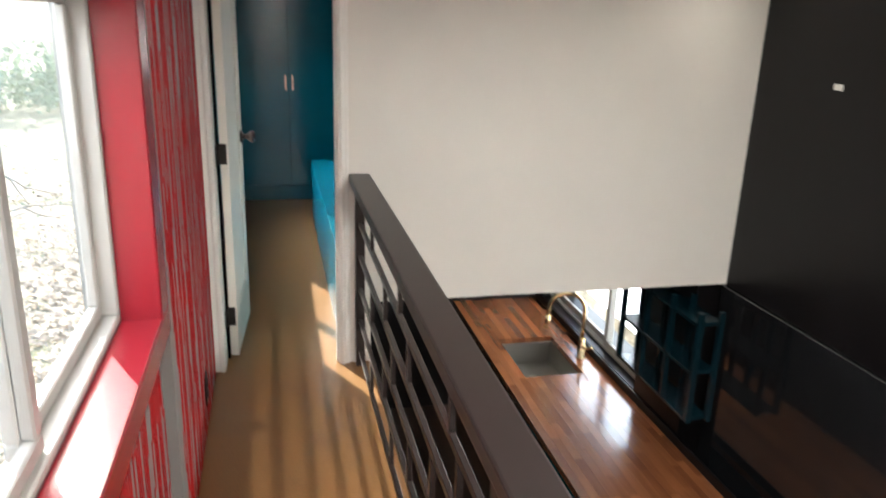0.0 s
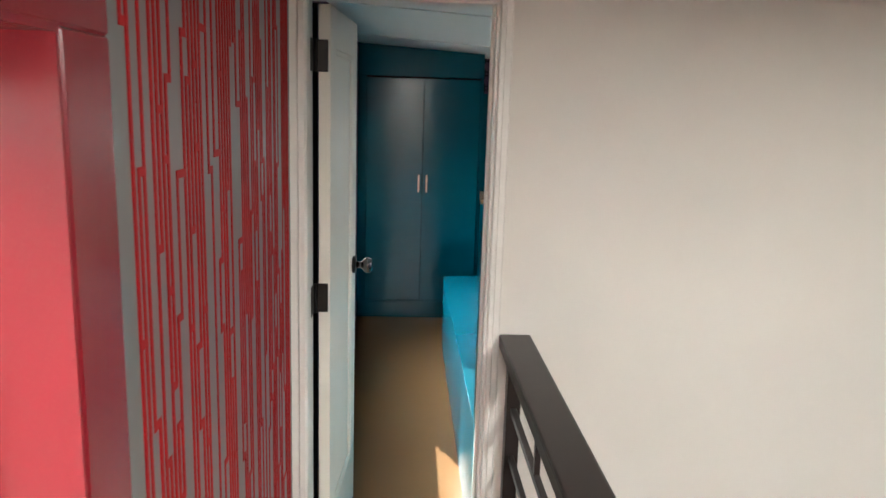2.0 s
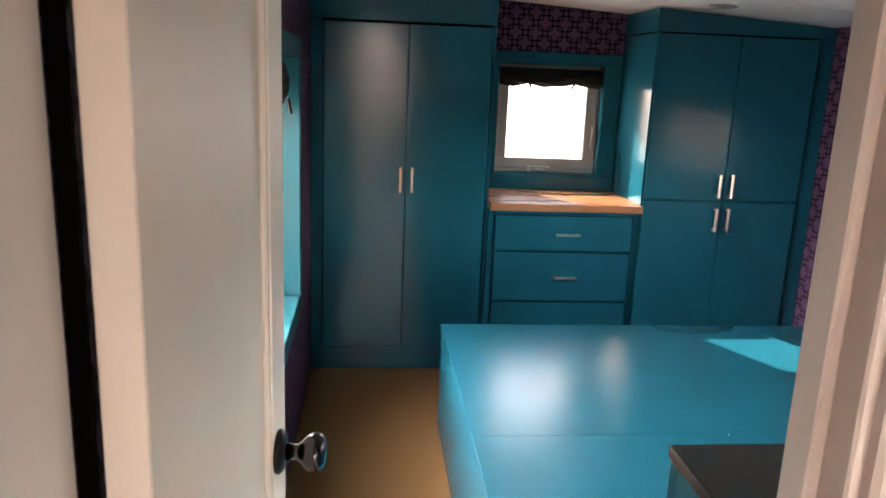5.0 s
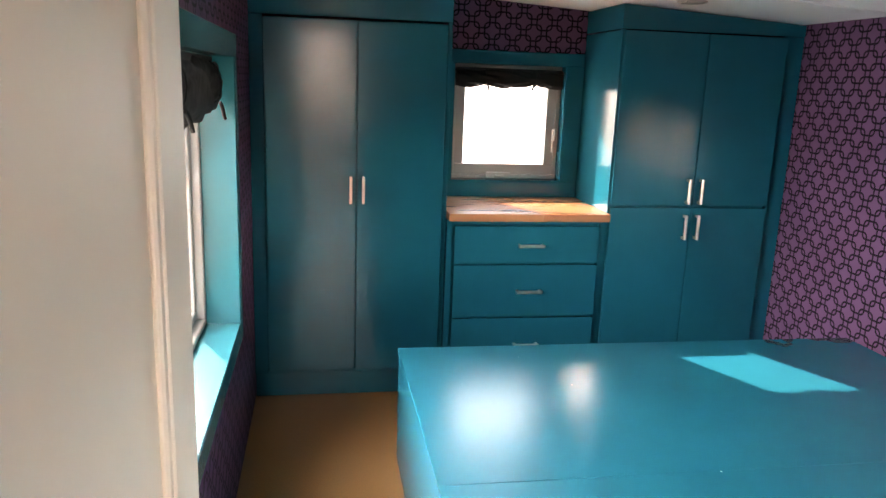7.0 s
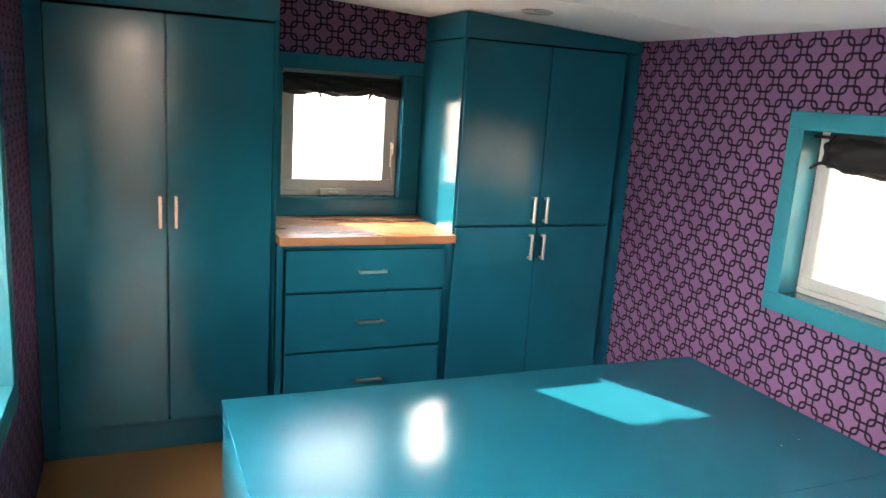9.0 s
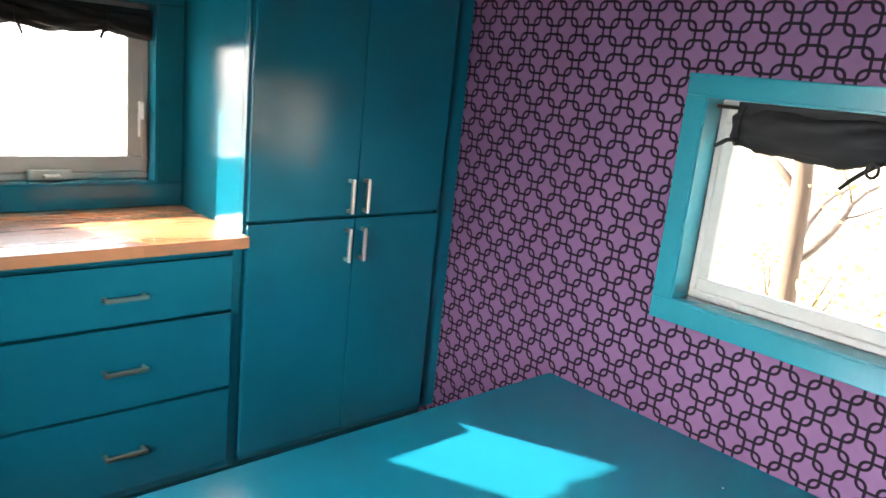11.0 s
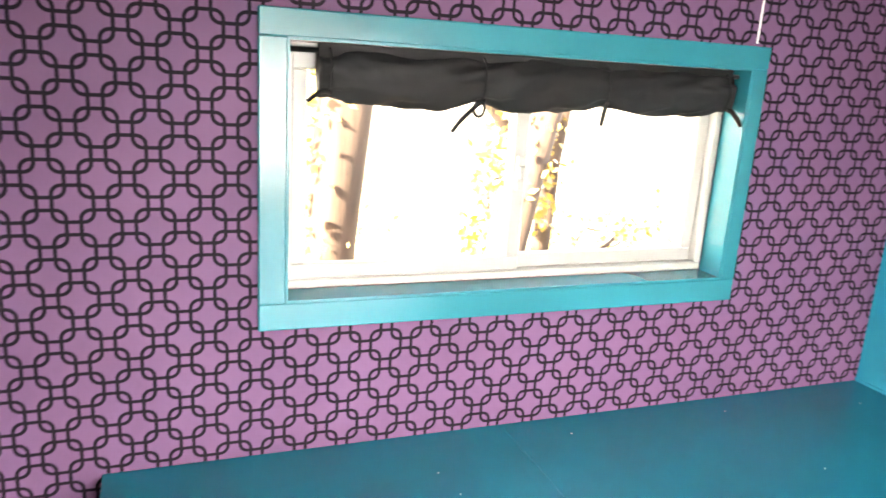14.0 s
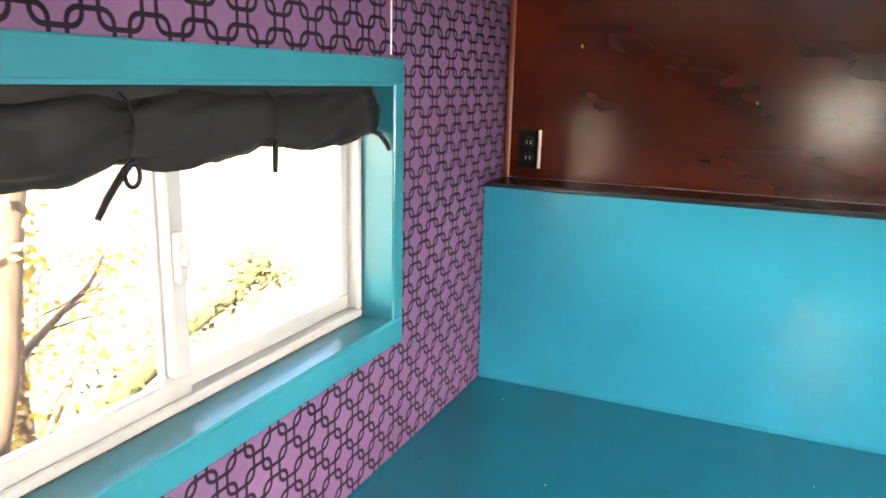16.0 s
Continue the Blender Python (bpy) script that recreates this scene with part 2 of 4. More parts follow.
M_lamp = glow("lamp_lens", (1.0, 0.86, 0.68), 12.0)
M_earth = earth("leaf_litter_ground")
M_bark = timber("furrowed_bark", (0.15, 0.10, 0.065), (0.045, 0.03, 0.02), 2, 0.9, 0.0, 1.2)
# teal taken down to near black to paint the shelf's backlit shade
M_shelf = paint("shaded_teal_paint", (0.002, 0.013, 0.019), 0.25, 0.1, (30, 30, 30), 0.05)
M_doorpaint = paint("white_door_paint", (0.78, 0.74, 0.665), 0.5, 0.03, (60, 60, 8), 0.06)
M_palebark = timber("pale_grey_bark", (0.50, 0.46, 0.40), (0.26, 0.23, 0.19), 2, 0.9, 0.0, 1.2)
M_leaf = paint("yellow_green_leaf", (0.50, 0.36, 0.08), 0.6, 0.5, (8, 8, 8), 0.1, big=9)
M_shrub = paint("dull_green_leaf", (0.26, 0.30, 0.20), 0.7, 0.5, (8, 8, 8), 0.1, big=5)
M_moss = paint("mossy_bark", (0.085, 0.085, 0.030), 0.95, 0.4, (40, 40, 40), 0.3, big=9)
M_dry = paint("dry_fallen_leaf", (0.62, 0.51, 0.38), 0.8, 0.6, (6, 6, 6), 0.1, big=14)
# pale colour and a weak glow paint the haze over the far wood
M_hill = paint("haze_glow_wood", (0.60, 0.60, 0.60), 0.9, 0.2, (2, 2, 2), 0.1, big=0.12)
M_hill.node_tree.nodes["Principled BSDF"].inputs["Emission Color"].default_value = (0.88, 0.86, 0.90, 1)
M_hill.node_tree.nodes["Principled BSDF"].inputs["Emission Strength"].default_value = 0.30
# flat black for the shade between jamb and door
M_gap = paint("matt_black_gap_shade", (0.0015, 0.0015, 0.0015), 0.9, 0.2, (50, 50, 50), 0.0, spec=0.02)
# glow added to the hillside so the east window looks and reflects bright
M_farbank = paint("glowing_pale_hillside", (0.70, 0.68, 0.62), 0.9, 0.2, (2, 2, 2), 0.1, big=0.12)
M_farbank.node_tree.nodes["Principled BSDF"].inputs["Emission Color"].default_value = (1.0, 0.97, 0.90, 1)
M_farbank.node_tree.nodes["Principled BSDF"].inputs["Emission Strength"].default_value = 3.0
M_lowfloor = timber("dark_walnut_floor", (0.045, 0.024, 0.014), (0.014, 0.008, 0.006), 1, 0.35, 0.2)


# ---- building blocks ----
def add_box(bm, a, b, bevel=0.0, segments=1):
    """A box between two corners, with its edges broken by bevel."""
    lo = [min(p, q) for p, q in zip(a, b)]
    hi = [max(p, q) for p, q in zip(a, b)]
    vs = [bm.verts.new((x, y, z)) for x in (lo[0], hi[0]) for y in (lo[1], hi[1]) for z in (lo[2], hi[2])]
    fs = [bm.faces.new([vs[i] for i in f]) for f in ((0, 1, 3, 2), (4, 6, 7, 5), (0, 4, 5, 1), (2, 3, 7, 6), (0, 2, 6, 4), (1, 5, 7, 3))]
    if bevel:
        edges = list({e for f in fs for e in f.edges})
        bmesh.ops.bevel(bm, geom=edges, offset=bevel, segments=segments, affect="EDGES", profile=0.6)
    return bm


def box(a, b, bevel=0.002, segments=1):
    return add_box(bmesh.new(), a, b, bevel, segments)


def boxes(*pairs, bevel=0.002):
    bm = bmesh.new()
    for a, b in pairs:
        one = box(a, b, bevel)
        me = bpy.data.meshes.new("t")
        one.to_mesh(me)
        one.free()
        bm.from_mesh(me)
        bpy.data.meshes.remove(me)
    return bm


def tube(points, radii, sides=10, cap=True):
    """A round tube swept along points with a radius at each."""
    bm = bmesh.new()
    pts = [Vector(p) for p in points]
    rings = []
    ref = None
    for i, p in enumerate(pts):
        d = (pts[min(i + 1, len(pts) - 1)] - pts[max(i - 1, 0)]).normalized()
        if ref is None:
            ref = d.orthogonal().normalized()
        ref = (ref - d * ref.dot(d)).normalized()
        side = d.cross(ref)
        r = radii[i] if isinstance(radii, (list, tuple)) else radii
        rings.append([bm.verts.new(p + r * (math.cos(k * math.tau / sides) * ref + math.sin(k * math.tau / sides) * side)) for k in range(sides)])
    for a, b in zip(rings, rings[1:]):
        for k in range(sides):
            bm.faces.new((a[k], a[(k + 1) % sides], b[(k + 1) % sides], b[k])).smooth = True
    if cap:
        bm.faces.new(rings[0][::-1])
        bm.faces.new(rings[-1])
    return bm


def lathe(profile, base, axis, sides=20):
    """A turned body: (distance along axis, radius) pairs from base."""
    base, axis = Vector(base), Vector(axis).normalized()
    return tube([base + axis * d for d, r in profile], [r for d, r in profile], sides)


def join(*bms):
    out = bmesh.new()
    for b in bms:
        me = bpy.data.meshes.new("t")
        b.to_mesh(me)
        b.free()
        out.from_mesh(me)
        bpy.data.meshes.remove(me)
    return out


def mesh_object(name, bm, material):
    bmesh.ops.recalc_face_normals(bm, faces=bm.faces)
    me = bpy.data.meshes.new(name)
    bm.to_mesh(me)
    bm.free()
    me.materials.append(material)
    return new(name, me)


def thing(name, at, label, category, group=""):
    ob = new(name)
    ob.empty_display_size = 0.1
    ob.location = at
    return tagged(ob, label, category, group)


def part(name, bm, material, parent, label=""):
    ob = mesh_object(name, bm, material)
    ob.parent = parent
    ob.matrix_parent_inverse = Matrix.Translation(-Vector(parent.location))
    if label:
        tagged(ob, label)
    return ob


def structure(name, bm, material, label="", category=""):
    return tagged(mesh_object(name, bm, material), label, category, "", "structure")


def grid_wall(us, vs, holes, place, t0, t1):
    """One solid wall over the grid us x vs, with holes (u0, u1, v0, v1) through it; place(u, v, t) gives the corner."""
    us = sorted(set(us) | {h[0] for h in holes} | {h[1] for h in holes})
    vs = sorted(set(vs) | {h[2] for h in holes} | {h[3] for h in holes})
    bm, memo = bmesh.new(), {}

    def vert(i, j, t):
        if (i, j, t) not in memo:
            memo[i, j, t] = bm.verts.new(place(us[i], vs[j], t))
        return memo[i, j, t]

    def solid(i, j):
        if not (0 <= i < len(us) - 1 and 0 <= j < len(vs) - 1):
            return False
        cu, cv = (us[i] + us[i + 1]) / 2, (vs[j] + vs[j + 1]) / 2
        return not any(a < cu < b and c < cv < d for a, b, c, d in holes)

    for i in range(len(us) - 1):
        for j in range(len(vs) - 1):
            if not solid(i, j):
                continue
            q = ((i, j), (i + 1, j), (i + 1, j + 1), (i, j + 1))
            bm.faces.new([vert(*p, t0) for p in q])
            bm.faces.new([vert(*p, t1) for p in reversed(q)])
            for (a, b), (di, dj) in zip(zip(q, q[1:] + q[:1]), ((0, -1), (1, 0), (0, 1), (-1, 0))):
                if not solid(i + di, j + dj):
                    bm.faces.new((vert(*b, t0), vert(*a, t0), vert(*a, t1), vert(*b, t1)))
    return bm


def ceiling_z(x):
    return 1.912 - 0.06 * x


# ---- the shell ----
WX, EX = -0.275, 2.24
HALL_Y, ROOM_Y, END_Y = 3.735, 3.78, 7.33
SOUTH = -1.3
BASE = -1.56
RED = (1.00, 2.40, 0.80, 1.575)
WWIN = (4.70, 6.20, 0.60, 1.525)
EWIN = (4.635, 5.89, 0.85, 1.448)
NWIN = (0.672, 1.253, 0.972, 1.560)

side = lambda u, v, t: (t, u, v)
end = lambda u, v, t: (u, t, v)
structure("wall_west_hall", grid_wall([SOUTH, 3.757], [-0.06, 1.96], [RED], side, WX - 0.14, WX), M_silver, "grey wallpapered hall wall with a window opening", "wall")
structure("wall_west_bedroom", grid_wall([3.757, END_Y], [-0.06, 1.96], [WWIN], side, WX - 0.14, WX), M_paper_y, "mauve wallpapered bedroom wall with a window opening", "wall")
structure("wall_east_bedroom", grid_wall([3.757, END_Y], [0.29, 1.86], [EWIN], side, EX, EX + 0.14), M_paper_y, "mauve wallpapered bedroom wall with a window opening", "wall")
structure("wall_east_low", grid_wall([6.0, END_Y], [-0.06, 0.29], [], side, EX, EX + 0.14), M_paper_y, "mauve wallpapered wall beside the cabinet", "wall")
structure("wall_north", grid_wall([WX - 0.14, EX + 0.14], [-0.06, 2.0], [NWIN], end, END_Y, END_Y + 0.14), M_paper_x, "mauve wallpapered end wall with a small window", "wall")
structure("wall_east_hall", grid_wall([SOUTH, 3.757], [BASE, 1.86], [], side, EX, EX + 0.14), M_black, "black painted wall of the lower room", "wall")
LINE_X = WX + 0.030
structure("wall_lining", box((WX, 2.512, 0.001), (LINE_X, HALL_Y - 0.0175, 1.925), 0.001), M_silver, "grey wallpapered lining board beside the door", "wall")
structure("wall_panel", box((EX - 0.03, 0.2, BASE), (EX - 0.001, HALL_Y - 0.002, 0.288), 0.004), M_gloss, "glossy black wall panel below the black wall", "panel")
structure("wall_south", grid_wall([WX - 0.14, EX + 0.14], [BASE, 2.0], [], end, SOUTH - 0.1, SOUTH), M_cream, "cream end wall", "wall")
door_wall = grid_wall([WX, 0.44, EX], [0.0, 0.29, 1.74, 1.99], [(-0.218, 0.315, -0.1, 1.80), (0.44, EX, -0.1, 0.29)], end, HALL_Y, ROOM_Y)
for v in door_wall.verts:
    if v.co.z > 1.9:
        v.co.z = ceiling_z(v.co.x) + 0.01
structure("wall_door", door_wall, M_cream, "cream wall above the lower room with a doorway", "wall")
wing = bmesh.new()
for x0, x1, y0, y1 in ((WX - 0.14, EX + 0.14, SOUTH - 0.1, END_Y + 0.14),):
    vs = [wing.verts.new((x, y, ceiling_z(x) + dz)) for dz in (0, 0.1) for x, y in ((x0, y0), (x1, y0), (x1, y1), (x0, y1))]
    for f in ((3, 2, 1, 0), (4, 5, 6, 7), (0, 1, 5, 4), (1, 2, 6, 5), (2, 3, 7, 6), (3, 0, 4, 7)):
        wing.faces.new([vs[i] for i in f])
structure("ceiling", wing, M_ceiling, "white gloss-painted sloping ceiling", "ceiling")
for y in (2.5, 4.9, 6.29):
    strip = bmesh.new()
    vs = [strip.verts.new((x, y + dy, ceiling_z(x) - dz)) for dz in (0.0, 0.004) for x, dy in ((WX, -0.02), (EX, -0.02), (EX, 0.02), (WX, 0.02))]
    for f in ((0, 1, 2, 3), (7, 6, 5, 4), (0, 4, 5, 1), (1, 5, 6, 2), (2, 6, 7, 3), (3, 7, 4, 0)):
        strip.faces.new([vs[i] for i in f])
    structure("trim", strip, M_ceiling, "flat white batten over a ceiling joint", "trim")
structure("floor", boxes(((WX, SOUTH, -0.06), (0.44, END_Y, 0.0)), ((0.4401, 6.06, -0.06), (EX, END_Y, 0.0)), bevel=0), M_floor, "tan woven floor covering", "floor")
structure("floor_lower", box((WX, SOUTH, BASE - 0.08), (EX + 0.1, 6.2, BASE), 0), M_lowfloor, "dark wooden floor of the lower kitchen", "floor")
structure("wall_kitchen_west", grid_wall([SOUTH, 6.06], [BASE, -0.06], [], side, 0.36, 0.44), M_black, "black wall under the hall floor", "wall")
structure("wall_kitchen_north", grid_wall([0.36, EX + 0.14], [BASE, 0.29], [], end, 6.0, 6.06), M_black, "black end wall of the kitchen", "wall")
KWIN = (4.27, 5.86, -0.575, 0.20)
structure("wall_kitchen_east", grid_wall([3.76, 6.0], [BASE, 0.29], [KWIN], side, 2.10, EX + 0.14), M_black, "black kitchen wall with a wide window opening", "wall")
structure("ceiling_kitchen", box((0.335, ROOM_Y, 0.29), (EX, 6.06, 0.31), 0), M_cream, "kitchen ceiling under the bed platform", "ceiling")


# unseen slab, added to cut the sun that enters the end window
structure("roof", box((WX, END_Y + 0.141, 1.93), (EX + 0.3, END_Y + 0.62, 2.0), 0.01), M_white, "unseen white slab added past the end wall to trim the sun", "roof")


# ---- windows ----
def window(name, axis, at, u0, u1, v0, v1, inward, sashes, label, face=0.045, head=None, glass=None):
    """A plastic window in an opening: outer frame, sashes and panes. axis: 0 for a wall along y, 1 for a wall along x; inward: +1 or -1 towards the room."""
    ob = thing(name, (at, (u0 + u1) / 2, v0) if axis == 0 else ((u0 + u1) / 2, at, v0), label, "window")
    ob["kind"] = "structure"

    def bx(ua, ub, va, vb, ta, tb, bevel=0.004):
        if axis == 0:
            return box((ta, ua, va), (tb, ub, vb), bevel)
        return box((ua, ta, va), (ub, tb, vb), bevel)

    out = at - inward * 0.06
    f, g = 0.022, 0.022 if head is None else 0.006
    part("window_frame", join(bx(u0, u1, v0, v0 + f, at, out), bx(u0, u1, v1 - g, v1, at, out), bx(u0, u0 + f, v0 + f, v1 - g, at, out), bx(u1 - f, u1, v0 + f, v1 - g, at, out)), M_pvc, ob)
    for a, b, depth in sashes:
        s0, s1 = at - inward * depth, at - inward * (depth + 0.025)
        w = face
        lo, hi = v0 + f, v1 - g
        wt = w if head is None else head
        sash = part("sash", join(bx(a, b, lo, lo + w, s0, s1), bx(a, b, hi - wt, hi, s0, s1), bx(a, a + w, lo + w, hi - wt, s0, s1), bx(b - w, b, lo + w, hi - wt, s0, s1)), M_pvc, ob)
        mid = (s0 + s1) / 2
        pane = part("pane", bx(a + w - 0.004, b - w + 0.004, lo + w - 0.004, hi - wt + 0.004, mid, mid + 0.004, 0), glass or M_glass, sash)
        pane.visible_shadow = False
    return ob


def casing(name, axis, at, u0, u1, v0, v1, inward, w, depth, material, label, proud=0.018, widths=None):
    """Flat boards round an opening, with the lining of the reveal back to depth."""
    ob = thing(name, (at, u0, v0) if axis == 0 else (u0, at, v0), label, "window trim")
    ob["kind"] = "structure"

    def bx(ua, ub, va, vb, ta, tb, bevel=0.003):
        if axis == 0:
            return box((ta, ua, va), (tb, ub, vb), bevel)
        return box((ua, ta, va), (ub, tb, vb), bevel)

    wl, wr, wb, wt = widths or (w, w, w, w)
    f, t = at + inward * proud, at
    part("board", bx(u0 - wl, u1 + wr, v1, v1 + wt, f, t), material, ob)
    part("board", bx(u0 - wl, u1 + wr, v0 - wb, v0, f, t), material, ob)
    part("board", bx(u0 - wl, u0, v0, v1, f, t), material, ob)
    part("board", bx(u1, u1 + wr, v0, v1, f, t), material, ob)
    b = at - inward * depth
    k = 0.006
    part("lining", bx(u0, u1, v1 - k, v1 + 0.002, f - inward * 0.002, b, 0), material, ob)
    part("lining", bx(u0, u0 + k, v0, v1 - k, f - inward * 0.002, b, 0), material, ob)
    part("lining", bx(u1 - k, u1, v0, v1 - k, f - inward * 0.002, b, 0), material, ob)
    part("window_sill", bx(u0 + k, u1 - k, v0 - 0.002, v0 + k, f - inward * 0.002, b, 0), material, ob)
    return ob


casing("trim_1", 0, WX, *RED, 1, 0.10, 0.06, M_redtrim, "glossy red painted boards round the hall window", proud=0.034, widths=(0.10, 0.11, 0.075, 0.075))
window("window_1", 0, WX - 0.06, 1.006, 2.394, 0.806, 1.569, 1, ((1.02, 1.80, 0.012), (1.76, 2.38, 0.036)), "white plastic sliding window in the red hall wall", face=0.034, head=0.034, glass=M_dusty)
casing("trim_2", 0, WX, *WWIN, 1, 0.07, 0.10, M_trim, "turquoise painted boards round the bedroom window")
window("window_2", 0, WX - 0.10, 4.706, 6.194, 0.606, 1.519, 1, ((4.72, 5.48, 0.002), (5.44, 6.18, 0.028)), "white plastic sliding window in the mauve wall", face=0.035)
casing("trim_3", 0, EX, *EWIN, -1, 0.065, 0.07, M_trim, "turquoise painted boards round the bedroom window", widths=(0.050, 0.062, 0.066, 0.059))
ewin = window("window_3", 0, EX + 0.07, 4.641, 5.884, 0.856, 1.442, -1, ((5.25, 5.87, 0.004), (4.655, 5.29, 0.030)), "white plastic sliding window with a rolled black blind", face=0.040)
part("latch", join(box((EX + 0.058, 5.262, 1.10), (EX + 0.074, 5.284, 1.19), 0.004, 2), box((EX + 0.046, 5.266, 1.13), (EX + 0.060, 5.280, 1.165), 0.003)), M_pvc, ewin, "small plastic latch")
casing("trim_4", 1, END_Y, *NWIN, -1, 0.08, 0.06, M_teal, "teal painted boards round the small window", widths=(0.084, 0.088, 0.0805, 0.060))
nwin = window("window_4", 1, END_Y + 0.05, 0.678, 1.247, 0.978, 1.554, -1, ((0.692, 1.233, 0.004),), "small white hinged window over the dresser", face=0.055)
part("operator", join(box((0.87, END_Y + 0.03, 0.980), (1.00, END_Y + 0.06, 1.012), 0.008, 2), box((0.91, END_Y + 0.012, 0.987), (0.96, END_Y + 0.035, 1.000), 0.004)), M_pvc, nwin, "white plastic crank operator")
part("latch", join(box((1.213, END_Y + 0.032, 1.12), (1.231, END_Y + 0.055, 1.24), 0.005, 2), box((1.216, END_Y + 0.018, 1.18), (1.228, END_Y + 0.034, 1.235), 0.004)), M_pvc, nwin, "white plastic latch")
window("window_5", 0, 2.16, *KWIN, -1, ((4.29, 4.86, 0.004), (4.82, 5.84, 0.03)), "wide white kitchen window over the worktop")


# ---- doorway and door ----
frame_ob = thing("door_frame", (-0.21, HALL_Y, 0), "white painted door frame with moulded casing", "door frame")
frame_ob["kind"] = "structure"
part("jamb", boxes(((-0.218, HALL_Y - 0.012, 0), (-0.201, 3.852, 1.80))), M_white, frame_ob)
part("jamb", boxes(((0.297, HALL_Y - 0.012, 0), (0.315, ROOM_Y + 0.012, 1.80)), ((0.287, HALL_Y + 0.012, 0), (0.297, ROOM_Y - 0.01, 1.79))), M_white, frame_ob)
part("head", box((-0.21, HALL_Y - 0.012, 1.782), (0.315, ROOM_Y + 0.01, 1.80)), M_white, frame_ob)
part("casing", boxes(((WX + 0.003, HALL_Y - 0.016, 0), (-0.21, HALL_Y, 1.87)), ((-0.225, HALL_Y - 0.024, 0), (-0.203, HALL_Y - 0.003, 1.81)), bevel=0.004), M_white, frame_ob)
part("casing", boxes(((0.315, HALL_Y - 0.016, 0), (0.343, HALL_Y, 1.87)), ((0.306, HALL_Y - 0.024, 0), (0.324, HALL_Y - 0.003, 1.81)), bevel=0.004), M_white, frame_ob)
part("casing", boxes(((-0.21, HALL_Y - 0.016, 1.80), (0.315, HALL_Y, 1.87)), ((-0.21, HALL_Y - 0.024, 1.79), (0.315, HALL_Y - 0.003, 1.81)), bevel=0.004), M_white, frame_ob)

door = thing("door_1", (-0.184, 3.862, 0.012), "white panelled door standing open into the bedroom", "door")
door["kind"] = "structure"
swing = Matrix.Translation((-0.184, 3.862, 0)) @ Matrix.Rotation(radians(-4.2), 4, "Z") @ Matrix.Translation((0.184, -3.862, 0))


def swung(bm):
    bmesh.ops.transform(bm, matrix=swing, verts=bm.verts)
    return bm


DX0, DX1, DY0, DY1 = -0.186, -0.151, 3.863, 4.385
leaf = part("leaf", swung(boxes(((DX0, DY0, 0.012), (DX1, DY0 + 0.09, 1.785)), ((DX0, DY1 - 0.085, 0.012), (DX1, DY1, 1.785)), ((DX0, DY0 + 0.09, 0.012), (DX1, DY1 - 0.085, 0.22)),
     ((DX0, DY0 + 0.09, 1.67), (DX1, DY1 - 0.085, 1.785)), ((DX0 + 0.010, DY0 + 0.09, 0.22), (DX1 - 0.010, DY1 - 0.085, 1.67)), bevel=0.0015)), M_doorpaint, door)
part("moulding", swung(boxes(((DX1 - 0.010, DY0 + 0.09, 0.22), (DX1 - 0.002, DY0 + 0.105, 1.67)), ((DX1 - 0.010, DY1 - 0.10, 0.22), (DX1 - 0.002, DY1 - 0.085, 1.67)),
     ((DX1 - 0.010, DY0 + 0.105, 0.22), (DX1 - 0.002, DY1 - 0.10, 0.235)), ((DX1 - 0.010, DY0 + 0.105, 1.655), (DX1 - 0.002, DY1 - 0.10, 1.67)), bevel=0.003)), M_doorpaint, leaf)
knob = part("rosette", swung(lathe(((0, 0.031), (0.005, 0.032), (0.010, 0.027), (0.013, 0.016)), (DX1, DY1 - 0.06, 0.948), (1, 0, 0))), M_bronze, leaf, "black round rosette")
part("knob", swung(lathe(((0.010, 0.013), (0.028, 0.011), (0.036, 0.017), (0.044, 0.026), (0.055, 0.029), (0.064, 0.026), (0.069, 0.015), (0.070, 0.002)), (DX1, DY1 - 0.06, 0.948), (1, 0, 0))), M_chrome, leaf, "dark chrome door knob")
part("knob", swung(lathe(((0.0, 0.028), (0.010, 0.013), (0.028, 0.011), (0.040, 0.022), (0.050, 0.026), (0.060, 0.020), (0.062, 0.002)), (DX0, DY1 - 0.06, 0.948), (-1, 0, 0))), M_chrome, leaf, "dark chrome door knob")
# added strip, black in place of the shade in the open hinge gap
part("gap_shade", box((-0.2005, 3.8525, 0.001), (-0.1875, 3.8585, 1.785), 0), M_gap, frame_ob, "matt black strip painting the shade in the door gap")
for z in (1.645, 0.944, 0.205):
    part("hinge", join(box((-0.2005, 3.852, z - 0.044), (-0.1985, 3.800, z + 0.044), 0.0005), tube([(-0.194, 3.853, z - 0.045), (-0.194, 3.853, z + 0.045)], 0.006, 10),
         box((-0.192, 3.8595, z - 0.044), (-0.158, 3.8625, z + 0.044), 0.001)), M_bronze, door, "dark bronze butt hinge")


# ---- hall railing ----
rail = thing("railing", (0.388, 1.8, 0), "dark bronze hall railing with a staggered bar infill", "railing")
part("cap", box((0.343, -0.9, 0.842), (0.433, HALL_Y - 0.003, 0.881), 0.006, 2), M_rail, rail, "wide dark painted handrail cap")
part("subrail", box((0.366, -0.9, 0.790), (0.410, HALL_Y - 0.004, 0.842), 0.002), M_rail, rail)
for y in (-0.85, 1.62, 3.705):
    part("post", box((0.368, y - 0.022, 0.001), (0.408, y + 0.022, 0.79), 0.002), M_rail, rail)
BARS = (0.665, 0.520, 0.370, 0.222, 0.070)
for z in BARS:
    part("bar", box((0.380, -0.83, z - 0.010), (0.396, 3.684, z + 0.010), 0.0015), M_rail, rail)
rng = random.Random(5)
levels = (0.79,) + BARS
